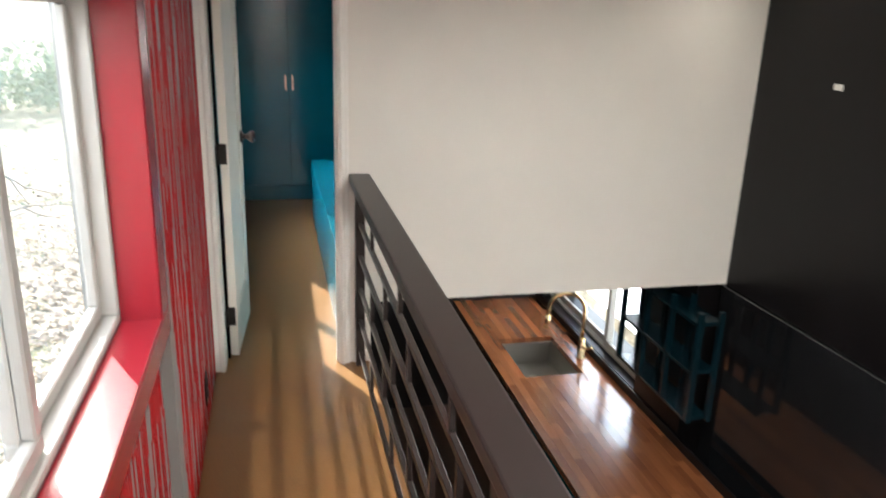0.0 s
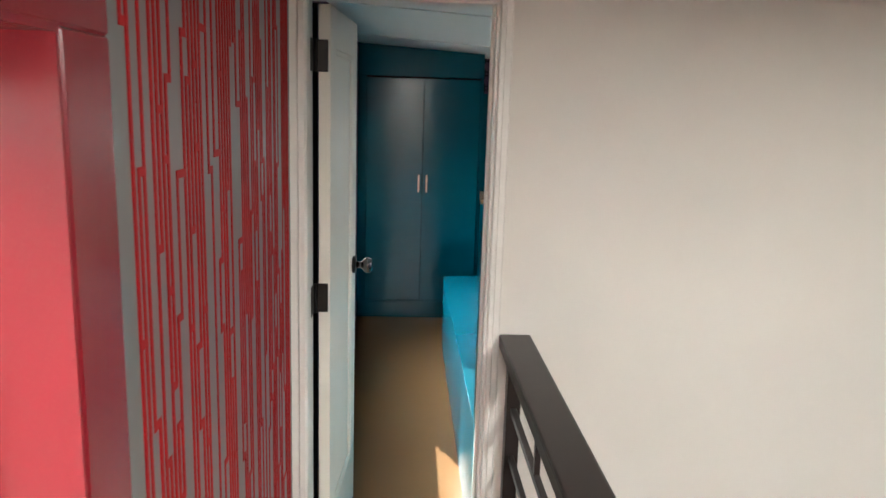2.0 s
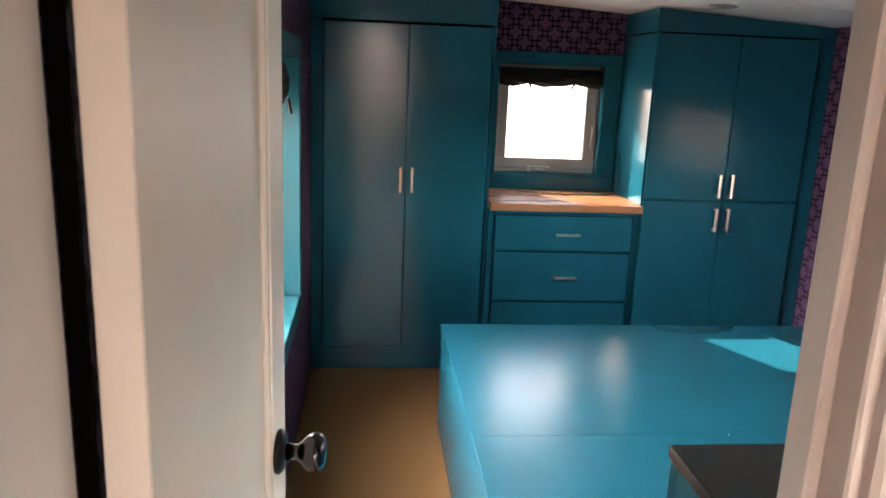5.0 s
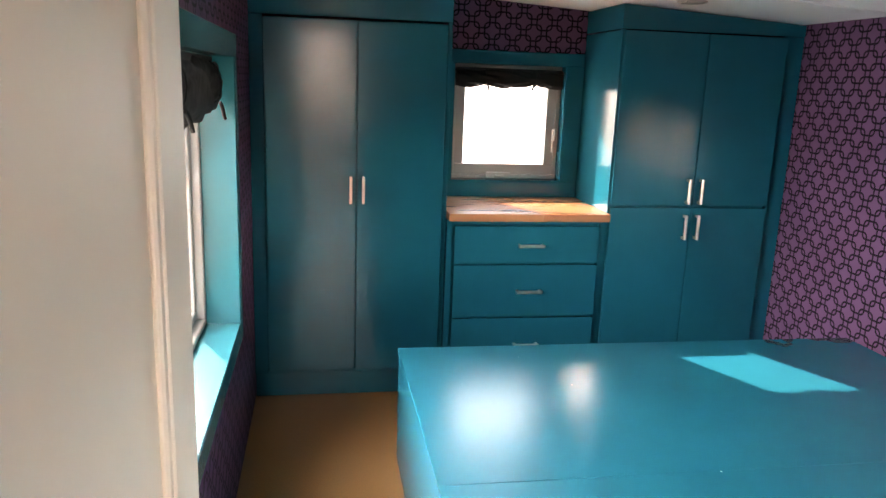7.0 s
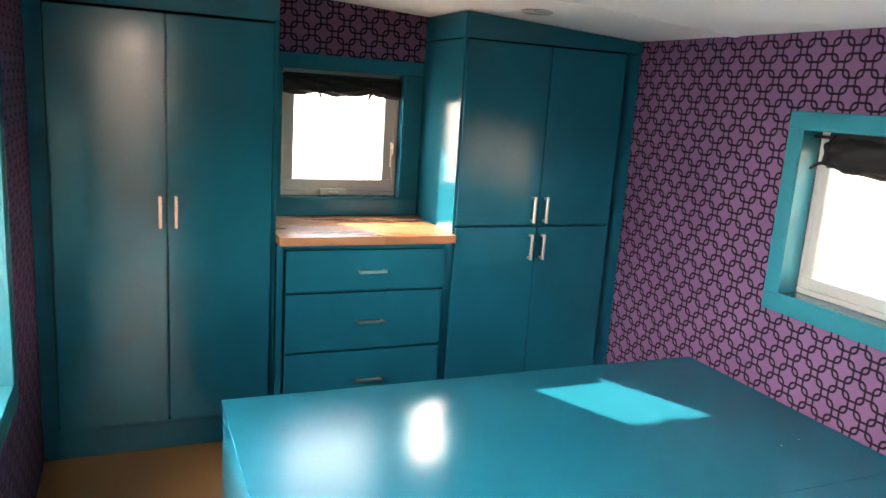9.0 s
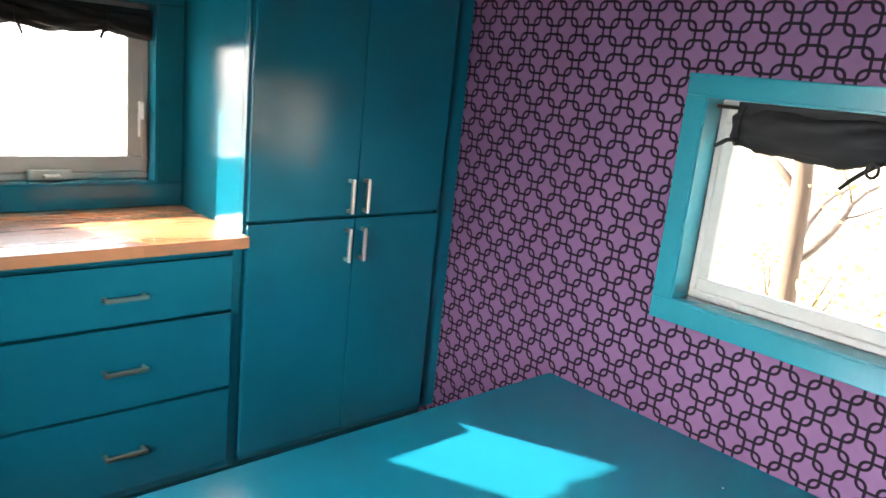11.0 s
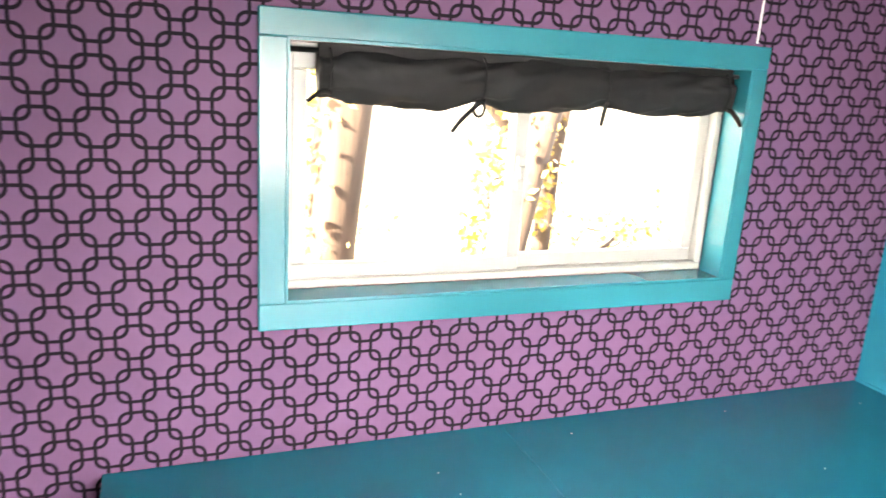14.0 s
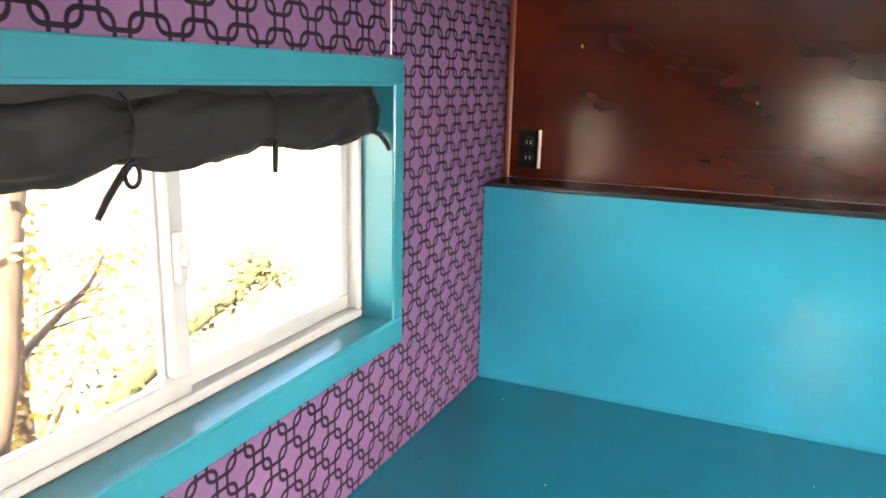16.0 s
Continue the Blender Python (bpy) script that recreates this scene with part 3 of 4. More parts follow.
for k, (hi, lo) in enumerate(zip(levels, levels[1:])):
    y = 3.30 - (k % 2) * 0.34
    while y > -0.8:
        part("spacer", box((0.381, y - 0.009, lo + 0.010), (0.395, y + 0.009, hi - 0.010), 0.001), M_rail, rail)
        y -= rng.uniform(0.45, 0.75)


# ---- bedroom furniture ----
def bar_pull(parent, x, y, z, length, upright, material=None):
    """A square bar pull on two feet, standing off a face at y."""
    h = length / 2
    m = material or M_nickel
    if upright:
        bm = boxes(((x - 0.006, y - 0.034, z - h), (x + 0.006, y - 0.022, z + h)), ((x - 0.005, y - 0.024, z - h + 0.002), (x + 0.005, y, z - h + 0.013)),
                   ((x - 0.005, y - 0.024, z + h - 0.013), (x + 0.005, y, z + h - 0.002)), bevel=0.0015)
    else:
        bm = boxes(((x - h, y - 0.034, z - 0.006), (x + h, y - 0.022, z + 0.006)), ((x - h + 0.002, y - 0.024, z - 0.005), (x - h + 0.013, y, z + 0.005)),
                   ((x + h - 0.013, y - 0.024, z - 0.005), (x + h - 0.002, y, z + 0.005)), bevel=0.0015)
    return part("handle", bm, m, parent, "brushed nickel bar handle")


def sloped_box(x0, x1, y0, y1, z0, drop=0.004):
    """A box whose top follows the sloping ceiling."""
    bm = bmesh.new()
    vs = [bm.verts.new((x, y, z0 if low else ceiling_z(x) - drop)) for low in (1, 0) for x, y in ((x0, y0), (x1, y0), (x1, y1), (x0, y1))]
    for f in ((3, 2, 1, 0), (4, 5, 6, 7), (0, 1, 5, 4), (1, 2, 6, 5), (2, 3, 7, 6), (3, 0, 4, 7)):
        bm.faces.new([vs[i] for i in f])
    return bm


BACK = END_Y - 0.002
wardrobe = thing("wardrobe", (0.155, 7.1, 0), "tall teal painted built-in wardrobe with two closed doors", "wardrobe")
part("body", join(box((WX + 0.002, 6.915, 0.125), (0.585, BACK, 1.70), 0.001), box((WX + 0.002, 6.935, 0.001), (0.585, BACK, 0.125), 0)), M_teal, wardrobe)
part("face_frame", boxes(((WX + 0.002, 6.890, 0.125), (-0.215, 6.915, 1.71)), ((0.566, 6.890, 0.125), (0.585, 6.915, 1.71)), ((-0.215, 6.890, 0.125), (0.566, 6.915, 0.142))), M_teal, wardrobe)
part("fascia", sloped_box(WX + 0.002, 0.585, 6.890, BACK, 1.711), M_teal, wardrobe)
part("plinth", box((WX + 0.002, 6.925, 0.001), (0.584, 6.935, 0.124), 0.002), M_teal, wardrobe)
for x0, x1, hx in ((-0.209, 0.1755, 0.152), (0.1795, 0.562, 0.207)):
    d = part("cabinet_door", box((x0, 6.870, 0.148), (x1, 6.889, 1.700), 0.003, 2), M_teal, wardrobe)
    bar_pull(d, hx, 6.870, 0.987, 0.120, True)

dresser = thing("dresser", (0.965, 7.1, 0), "teal painted built-in dresser with three drawers under the window", "dresser")
part("body", join(box((0.587, 6.885, 0.10), (1.343, BACK, 0.855), 0.001), box((0.587, 6.935, 0.001), (1.343, BACK, 0.10), 0)), M_teal, dresser)
part("face_frame", boxes(((0.587, 6.860, 0.10), (0.614, 6.885, 0.855)), ((1.312, 6.860, 0.10), (1.343, 6.885, 0.855)), ((0.614, 6.860, 0.836), (1.312, 6.885, 0.855)), ((0.614, 6.860, 0.10), (1.312, 6.885, 0.128))), M_teal, dresser)
for z0, z1, hz in ((0.657, 0.830, 0.742), (0.400, 0.647, 0.524), (0.135, 0.390, 0.264)):
    d = part("drawer_front", box((0.620, 6.840, z0), (1.306, 6.859, z1), 0.003, 2), M_teal, dresser)
    bar_pull(d, 0.977, 6.840, hz, 0.122, False)

rc = thing("tall_cabinet", (1.79, 7.1, 0), "tall teal painted built-in cabinet with upper and lower doors", "cabinet")
part("body", join(box((1.345, 6.895, 0.10), (EX - 0.002, BACK, 1.715), 0.001), box((1.346, 6.955, 0.001), (EX - 0.002, BACK, 0.10), 0)), M_teal, rc)
part("face_frame", boxes(((1.345, 6.870, 0.10), (1.362, 6.895, 1.72)), ((2.150, 6.870, 0.10), (EX - 0.002, 6.895, 1.72)), ((1.362, 6.870, 0.10), (2.150, 6.895, 0.122))), M_teal, rc)
part("fascia", sloped_box(1.345, EX - 0.002, 6.870, BACK, 1.721), M_teal, rc)
for z0, z1, hz in ((0.930, 1.714, 1.000), (0.128, 0.919, 0.830)):
    for x0, x1, hx in ((1.354, 1.7555, 1.722), (1.7590, 2.145, 1.785)):
        d = part("cabinet_door", box((x0, 6.850, z0), (x1, 6.869, z1), 0.003, 2), M_teal, rc)
        bar_pull(d, hx, 6.850, hz, 0.118, True)

bed = thing("bed_platform", (1.27, 5.1, 0), "large teal painted wooden platform bed with a bare top", "bed")
part("platform_top", box((0.315, ROOM_Y + 0.205, 0.436), (EX - 0.003, 5.3004, 0.460), 0.0012, 1), M_bed, bed)
part("platform_top", box((0.315, 5.3011, 0.436), (EX - 0.003, 6.297, 0.460), 0.0012, 1), M_bed, bed)
part("side_panel", box((0.318, ROOM_Y + 0.205, 0.001), (0.336, 6.275, 0.4355), 0.002), M_bed, bed)
part("foot_panel", box((0.318, 6.276, 0.001), (EX - 0.003, 6.294, 0.4355), 0.002), M_bed, bed)

rng = random.Random(15)
for k in range(14):
    x, y, q = rng.uniform(0.5, 2.15), rng.uniform(4.1, 6.2), rng.uniform(0.0012, 0.0028)
    part("paint_speck", lathe(((0, q), (0.0006, q * 0.8), (0.0008, q * 0.3)), (x, y, 0.4601), (0, 0, 1), 7), M_pvc, bed, "pale paint speck")

head = thing("headboard", (1.27, ROOM_Y, 0.46), "turquoise painted boxed headboard with a dark glossy ledge", "headboard")
part("box_front", box((0.304, 3.962, 0.312), (EX - 0.003, 3.980, 1.121), 0.003, 2), M_aqua, head)
part("box_end", box((0.304, ROOM_Y + 0.014, 0.001), (0.322, 3.9615, 1.121), 0.002), M_aqua, head)
part("ledge", box((0.302, ROOM_Y + 0.016, 1.1215), (EX - 0.003, 3.982, 1.136), 0.003, 2), M_ledge, head, "dark glossy painted ledge")
part("trim_strip", box((0.318, 3.9805, 0.461), (EX - 0.003, 3.9845, 0.470), 0.001), M_aqua, head)

wood = thing("wall_panel_wood", (1.27, ROOM_Y, 1.13), "dark red stained plywood panel on the wall above the headboard", "wall panel")
pb = bmesh.new()
vs = [pb.verts.new((x, y, 1.137 if low else ceiling_z(x) - 0.03)) for low in (1, 0) for x, y in ((0.335, ROOM_Y + 0.001), (EX - 0.022, ROOM_Y + 0.001), (EX - 0.022, ROOM_Y + 0.014), (0.335, ROOM_Y + 0.014))]
for f in ((3, 2, 1, 0), (4, 5, 6, 7), (0, 1, 5, 4), (1, 2, 6, 5), (2, 3, 7, 6), (3, 0, 4, 7)):
    pb.faces.new([vs[i] for i in f])
part("panel", pb, M_headwood, wood)
part("edge_strip", box((EX - 0.022, ROOM_Y + 0.001, 1.137), (EX - 0.004, ROOM_Y + 0.024, 1.745), 0.003), timber("orange_stained_strip", (0.30, 0.075, 0.018), (0.09, 0.02, 0.008), 2, 0.35, 0.2), wood, "orange-brown stained edge strip")
top = bmesh.new()
vs = [top.verts.new((x, y, ceiling_z(x) - d)) for d in (0.032, 0.003) for x, y in ((0.335, ROOM_Y + 0.001), (EX - 0.004, ROOM_Y + 0.001), (EX - 0.004, ROOM_Y + 0.028), (0.335, ROOM_Y + 0.028))]
for f in ((3, 2, 1, 0), (4, 5, 6, 7), (0, 1, 5, 4), (1, 2, 6, 5), (2, 3, 7, 6), (3, 0, 4, 7)):
    top.faces.new([vs[i] for i in f])
structure("trim", top, M_trim, "turquoise strip along the ceiling", "trim")
for x, z in ((1.982, 1.571), (1.445, 1.408)):
    hook = thing("screw_eye", (x, ROOM_Y + 0.014, z), "small brass screw eye in the wooden panel", "hook", "screw eyes in the panel")
    part("shank", tube([(x, ROOM_Y + 0.013, z), (x, ROOM_Y + 0.030, z)], 0.003, 8), M_brass, hook)
    ring = [(x, ROOM_Y + 0.034 + 0.006 * math.cos(a), z + 0.008 * math.sin(a)) for a in [k * math.tau / 12 for k in range(13)]]
    part("eye", tube(ring, 0.0025, 6, False), M_brass, hook)
outlet = thing("wall_socket", (2.148, ROOM_Y + 0.014, 1.232), "black double wall socket in the wooden panel", "socket")
part("plate", box((2.116, ROOM_Y + 0.014, 1.168), (2.186, ROOM_Y + 0.019, 1.298), 0.002), M_plug, outlet)
for z in (1.206, 1.258):
    part("receptacle", lathe(((0.0, 0.019), (0.004, 0.019), (0.005, 0.016)), (2.150, ROOM_Y + 0.019, z), (0, 1, 0), 16), M_plug, outlet)
    for dx in (-0.007, 0.007):
        part("slot", box((2.150 + dx - 0.0015, ROOM_Y + 0.0240, z - 0.006), (2.150 + dx + 0.0015, ROOM_Y + 0.0248, z + 0.006), 0), M_nickel, outlet)
part("edge_plate", box((2.108, ROOM_Y + 0.014, 1.172), (2.1155, ROOM_Y + 0.030, 1.300), 0.001), M_nickel, outlet, "bright metal edge plate")


def staves(parent, x0, x1, y0, y1, z0, z1, along, width, seed, material):
    """Glued hardwood staves that fill a slab."""
    rng = random.Random(seed)
    a0, a1, c0, c1 = (y0, y1, x0, x1) if along == 1 else (x0, x1, y0, y1)
    n = max(1, round((c1 - c0) / width))
    for i in range(n):
        p0, p1 = c0 + (c1 - c0) * i / n, c0 + (c1 - c0) * (i + 1) / n
        a = a0
        while a < a1 - 1e-6:
            b = min(a1, a + rng.uniform(0.28, 0.62))
            if a1 - b < 0.10:
                b = a1
            g, h = 0.0004, rng.uniform(0.0, 0.0005)
            if along == 1:
                bm = box((p0 + g, a + g, z0), (p1 - g, b - g, z1 - h), 0)
            else:
                bm = box((a + g, p0 + g, z0), (b - g, p1 - g, z1 - h), 0)
            part("stave", bm, material, parent)
            a = b


top = thing("countertop", (0.965, 7.07, 0.855), "oiled hardwood butcher-block top on the dresser", "worktop")
staves(top, 0.588, 1.3425, 6.815, BACK, 0.8565, 0.891, 0, 0.042, 11, M_blockx)


# ---- blinds ----
def rolled_blind(name, axis, at, u0, u1, z, radius, inward, ties, seed, label, sag=0.012):
    """A cloth blind rolled up and tied under a rod, creased and drooping between its ties; ties: (place, run along the wall, drop) of each strand."""
    rng = random.Random(seed)
    mk = (lambda u, t, w: (t, u, w)) if axis == 0 else (lambda u, t, w: (u, t, w))
    ob = thing(name, mk((u0 + u1) / 2, at, z + radius), label, "blind")
    n, sides = 150, 40
    knots = [t[0] for t in ties]
    bm, rings = bmesh.new(), []
    for i in range(n + 1):
        u = u0 + (u1 - u0) * i / n
        near = min(abs(u - t) for t in knots)
        droop = sag * (1 - math.exp(-(near / 0.09) ** 2)) * (1 + 0.6 * noise.noise((u * 3.1, seed, 7))) + 0.008 * noise.noise((u * 5, seed, 0))
        pinch = math.exp(-(near / 0.035) ** 2)
        ring = []
        for k in range(sides):
            a = k * math.tau / sides
            c, d = math.cos(a), math.sin(a)
            wave = 0.17 * noise.noise((u * 6, c * 1.4 + seed, d * 1.4)) + 0.10 * noise.noise((u * 17, c * 2.6, d * 2.6 + seed)) + 0.05 * noise.noise((u * 45 + 9 * c, c * 4, d * 4 + seed))
            crease = 0.09 * math.sin(5 * a + 30 * u + 5 * noise.noise((u * 2.5, seed, 2))) + 0.10 * pinch * math.sin(6 * a + 2 * seed)
            layer = 0.12 if 0.25 < (a / math.tau + 0.06 * noise.noise((u * 2, seed, 4))) % 1.0 < 0.93 else 0.0
            r = radius * (0.93 - 0.20 * pinch + wave + crease + layer)
            ring.append(bm.verts.new(mk(u, at + inward * r * 0.66 * c, z + r * d * (1.05 if d > 0 else 1.2) - droop * max(0.0, -d))))
        rings.append(ring)
    for a, b in zip(rings, rings[1:]):
        for k in range(sides):
            bm.faces.new((a[k], a[(k + 1) % sides], b[(k + 1) % sides], b[k])).smooth = True
    bm.faces.new(rings[0])
    bm.faces.new(rings[-1][::-1])
    part("roll", bm, M_fabric, ob)
    part("heading", box(mk(u0, at - 0.006, z + radius * 0.55), mk(u1, at + 0.006, z + radius * 1.30), 0.002), M_fabric, ob)
    for t, run, drop in ties:
        band = [mk(t, at + inward * radius * 0.72 * math.cos(q), z + radius * 1.12 * math.sin(q) - 0.1 * sag) for q in [k * math.tau / 14 for k in range(15)]]
        part("tie_band", tube(band, 0.0022, 6, False), M_fabric, ob)
        base = Vector(mk(t, at + inward * radius * 0.6, z - radius * 1.05))
        strand = [base + Vector(mk(run * q, inward * 0.012 * q, -drop * q + 0.010 * math.sin(3 * q + rng.random()))) for q in (0, 0.25, 0.5, 0.75, 1.0)]
        part("tie", tube(strand, [0.005, 0.0065, 0.006, 0.006, 0.005], 6), M_fabric, ob)
        if abs(drop) > 0.05:
            loop = [base + Vector(mk(run * 0.22 + 0.014 * math.cos(q), inward * 0.014, -drop * 0.26 + 0.018 * math.sin(q))) for q in [k * math.tau / 12 for k in range(13)]]
            part("tie_loop", tube(loop, 0.004, 6, False), M_fabric, ob)
    part("rod", tube([mk(u0 - 0.055, at, z + radius * 0.92), mk(u1 + 0.062, at, z + radius * 0.92)], 0.006, 8), M_bronze, ob, "thin dark curtain rod")
    return ob


rolled_blind("roller_blind", 0, EX + 0.035, 4.66, 5.815, 1.380, 0.047, -1, ((5.79, 0.055, 0.012), (5.415, 0.085, 0.075), (5.07, 0.02, 0.045), (4.685, -0.045, 0.035)), 3, "black cloth blind rolled and tied at the top of the window", sag=0.013)
rolled_blind("roller_blind", 1, END_Y + 0.022, 0.690, 1.240, 1.492, 0.034, -1, ((0.84, 0.015, 0.03), (1.10, -0.025, 0.02)), 7, "small black cloth blind rolled and tied up", sag=0.006)
rolled_blind("roller_blind", 0, WX - 0.045, 4.76, 6.10, 1.438, 0.060, 1, ((6.02, 0.02, 0.05), (5.4, 0.03, 0.04), (4.95, 0.02, 0.03)), 9, "black cloth blind bunched and tied at the top of the window", sag=0.03)


# ---- lamps in the ceiling ----
def downlight(x, y, lit, power=0.0):
    z = ceiling_z(x)
    ob = thing("recessed_light", (x, y, z), "round white recessed ceiling light, one of six, three added unseen", "ceiling light", "recessed lights in the ceiling")
    part("rim", lathe(((0.0, 0.062), (0.006, 0.060), (0.010, 0.050), (0.004, 0.046)), (x, y, z), (0, 0, -1), 28), M_pvc, ob)
    part("lens", lathe(((0.0, 0.045), (0.006, 0.044), (0.0065, 0.002)), (x, y, z - 0.0035), (0, 0, -1), 28), M_lamp if lit else M_pvc, ob)
    if lit:
        lamp = new("lamp", bpy.data.lights.new("lamp", "AREA"))
        lamp.data.shape, lamp.data.size, lamp.data.energy, lamp.data.color = "DISK", 0.09, power, (1.0, 0.90, 0.80)
        lamp.matrix_world = pose(x, y, z - 0.014)
        lamp.parent = ob
        lamp.matrix_parent_inverse = Matrix.Translation((-x, -y, -z))


downlight(1.93, 3.42, True, 0.15)
downlight(0.37, 3.45, False)
# the next three are unseen, added to brighten the hall and its walls
downlight(1.05, 1.80, True, 13.0)
downlight(1.05, 0.2, True, 9.0)
downlight(0.08, -0.5, True, 30.0)
downlight(1.52, 6.59, False)

hall_socket = thing("wall_socket", (LINE_X + 0.004, 3.245, 0.17), "black wall socket low on the hall wall", "socket")
part("plate", box((LINE_X + 0.002, 3.21, 0.115), (LINE_X + 0.008, 3.28, 0.230), 0.002), M_plug, hall_socket)
for z in (0.150, 0.195):
    part("receptacle", lathe(((0.0, 0.017), (0.003, 0.017), (0.004, 0.014)), (LINE_X + 0.008, 3.245, z), (1, 0, 0), 16), M_plug, hall_socket)

structure("trim", box((EX - 0.0015, 4.622, 1.515), (EX - 0.0002, 4.627, ceiling_z(EX) - 0.03), 0), M_white, "thin pale open seam between wallpaper lengths", "seam")
plate = thing("wall_plate", (EX, 3.21, 1.31), "small white plate on the black wall", "wall plate")
part("cover", box((EX - 0.006, 3.186, 1.298), (EX - 0.0005, 3.236, 1.322), 0.002), M_white, plate)

# ---- kitchen below ----
CT = -0.634
counter = thing("kitchen_worktop", (1.75, 4.6, CT), "glossy walnut butcher-block kitchen worktop with a sink cut-out", "worktop")
for x0, x1, y0, y1 in ((1.40, 1.545, 2.3, 5.995), (1.935, 2.098, 2.3, 5.995), (1.545, 1.935, 2.3, 4.64), (1.545, 1.935, 5.225, 5.995)):
    staves(counter, x0, x1, y0, y1, CT - 0.038, CT, 1, 0.046, int(x0 * 100 + y0 * 10), M_block)
sink = thing("kitchen_sink", (1.74, 4.93, CT - 0.2), "square grey undermount kitchen sink", "sink")
part("basin", boxes(((1.545, 4.64, CT - 0.21), (1.935, 5.225, CT - 0.20)), ((1.533, 4.64, CT - 0.21), (1.545, 5.225, CT - 0.039)), ((1.935, 4.64, CT - 0.21), (1.947, 5.225, CT - 0.039)),
     ((1.533, 4.628, CT - 0.21), (1.947, 4.64, CT - 0.039)), ((1.533, 5.225, CT - 0.21), (1.947, 5.237, CT - 0.039)), bevel=0.003), M_sink, sink)
part("drain", lathe(((0, 0.045), (0.004, 0.044), (0.005, 0.030), (0.002, 0.028)), (1.74, 4.98, CT - 0.20), (0, 0, 1), 24), M_nickel, sink, "steel drain")
tap = thing("kitchen_tap", (2.01, 4.88, CT), "tall brushed brass gooseneck kitchen tap", "tap")
part("base", lathe(((0, 0.034), (0.006, 0.033), (0.010, 0.024), (0.13, 0.022), (0.14, 0.016)), (2.01, 4.86, CT), (0, 0, 1), 20), M_brass, tap)
part("spout", tube([(2.01, 4.86, CT + 0.12), (2.01, 4.86, CT + 0.34)] + [(2.01 - 0.115 * (1 - math.cos(a)), 4.86 + 0.03 * (1 - math.cos(a)), CT + 0.34 + 0.115 * math.sin(a)) for a in [k * math.pi / 12 for k in range(1, 13)]] + [(1.778, 4.92, CT + 0.29)], 0.014, 12), M_brass, tap)
part("spray_head", tube([(1.779, 4.92, CT + 0.30), (1.768, 4.923, CT + 0.205)], [0.0155, 0.020], 12), M_brass, tap)
part("lever", tube([(2.01, 4.84, CT + 0.085), (2.02, 4.78, CT + 0.095), (2.03, 4.74, CT + 0.125)], [0.012, 0.008, 0.006], 10), M_brass, tap)
for k, y in enumerate((2.3, 3.22, 4.14, 5.06)):
    cab = thing("base_cabinet", (1.75, y + 0.46, BASE), "dark teal kitchen base cabinet under the worktop", "cabinet", "kitchen base cabinets")
    part("body", box((1.455, y + 0.002, BASE + 0.09), (2.097, y + 0.916, CT - 0.22), 0.001), M_teal, cab)
    part("plinth", box((1.50, y + 0.002, BASE + 0.001), (2.097, y + 0.916, BASE + 0.089), 0.001), M_teal, cab)
    part("front_rail", box((1.455, y + 0.002, CT - 0.219), (1.475, y + 0.916, CT - 0.039), 0.001), M_teal, cab)
    d = part("drawer_front", box((1.432, y + 0.008, CT - 0.20), (1.454, y + 0.910, CT - 0.045), 0.003), M_teal, cab)
    part("handle", boxes(((1.405, y + 0.40, CT - 0.120), (1.413, y + 0.52, CT - 0.108)), ((1.413, y + 0.402, CT - 0.118), (1.432, y + 0.412, CT - 0.110)), ((1.413, y + 0.508, CT - 0.118), (1.432, y + 0.518, CT - 0.110))), M_nickel, d, "brushed nickel bar handle")
    for q in (0, 1):
        d = part("cabinet_door", box((1.432, y + 0.008 + 0.452 * q, BASE + 0.10), (1.454, y + 0.456 + 0.454 * q, CT - 0.21), 0.003), M_teal, cab)
        part("handle", boxes(((1.405, y + 0.43 + 0.05 * q, CT - 0.38), (1.413, y + 0.442 + 0.05 * q, CT - 0.26)), ((1.413, y + 0.432 + 0.05 * q, CT - 0.378), (1.432, y + 0.440 + 0.05 * q, CT - 0.368)), ((1.413, y + 0.432 + 0.05 * q, CT - 0.272), (1.432, y + 0.440 + 0.05 * q, CT - 0.262))), M_nickel, d, "brushed nickel bar handle")
structure("backsplash", box((2.085, 2.3, CT + 0.001), (2.0995, 5.995, CT + 0.055), 0.003), M_black, "low black upstand behind the worktop", "backsplash")

shelf = thing("wall_shelf", (2.02, 3.86, -0.33), "teal open wall shelf beside the kitchen window, shade in its colour", "shelf")
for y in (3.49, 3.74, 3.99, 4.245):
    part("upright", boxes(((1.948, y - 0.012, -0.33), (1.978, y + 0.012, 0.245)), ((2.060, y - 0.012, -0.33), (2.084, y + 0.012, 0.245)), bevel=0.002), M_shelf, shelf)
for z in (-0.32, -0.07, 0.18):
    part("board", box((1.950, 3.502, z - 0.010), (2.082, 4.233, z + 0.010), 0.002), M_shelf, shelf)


# ---- outdoors ----
def limb(start, way, length, r0, r1, rng, wiggle=0.12, n=7):
    pts, d = [Vector(start)], Vector(way).normalized()
    for i in range(n):
        d = (d + Vector([rng.uniform(-wiggle, wiggle) for _ in range(3)])).normalized()
        pts.append(pts[-1] + d * length / n)
    return pts, [r0 + (r1 - r0) * i / n for i in range(n + 1)], d


def leaf_cloud(centres, rng, count, spread, size):
    bm = bmesh.new()
    for c in centres:
        for _ in range(count):
            p = Vector(c) + Vector([rng.gauss(0, s) for s in spread])
            a = Vector([rng.uniform(-1, 1) for _ in range(3)]).normalized()
            b = a.orthogonal().normalized()
            s = size * rng.uniform(0.5, 1.3)
            bm.faces.new([bm.verts.new(p + q) for q in (a * s, b * s * 0.5, -a * s * 0.8, -b * s * 0.5)])
    return bm


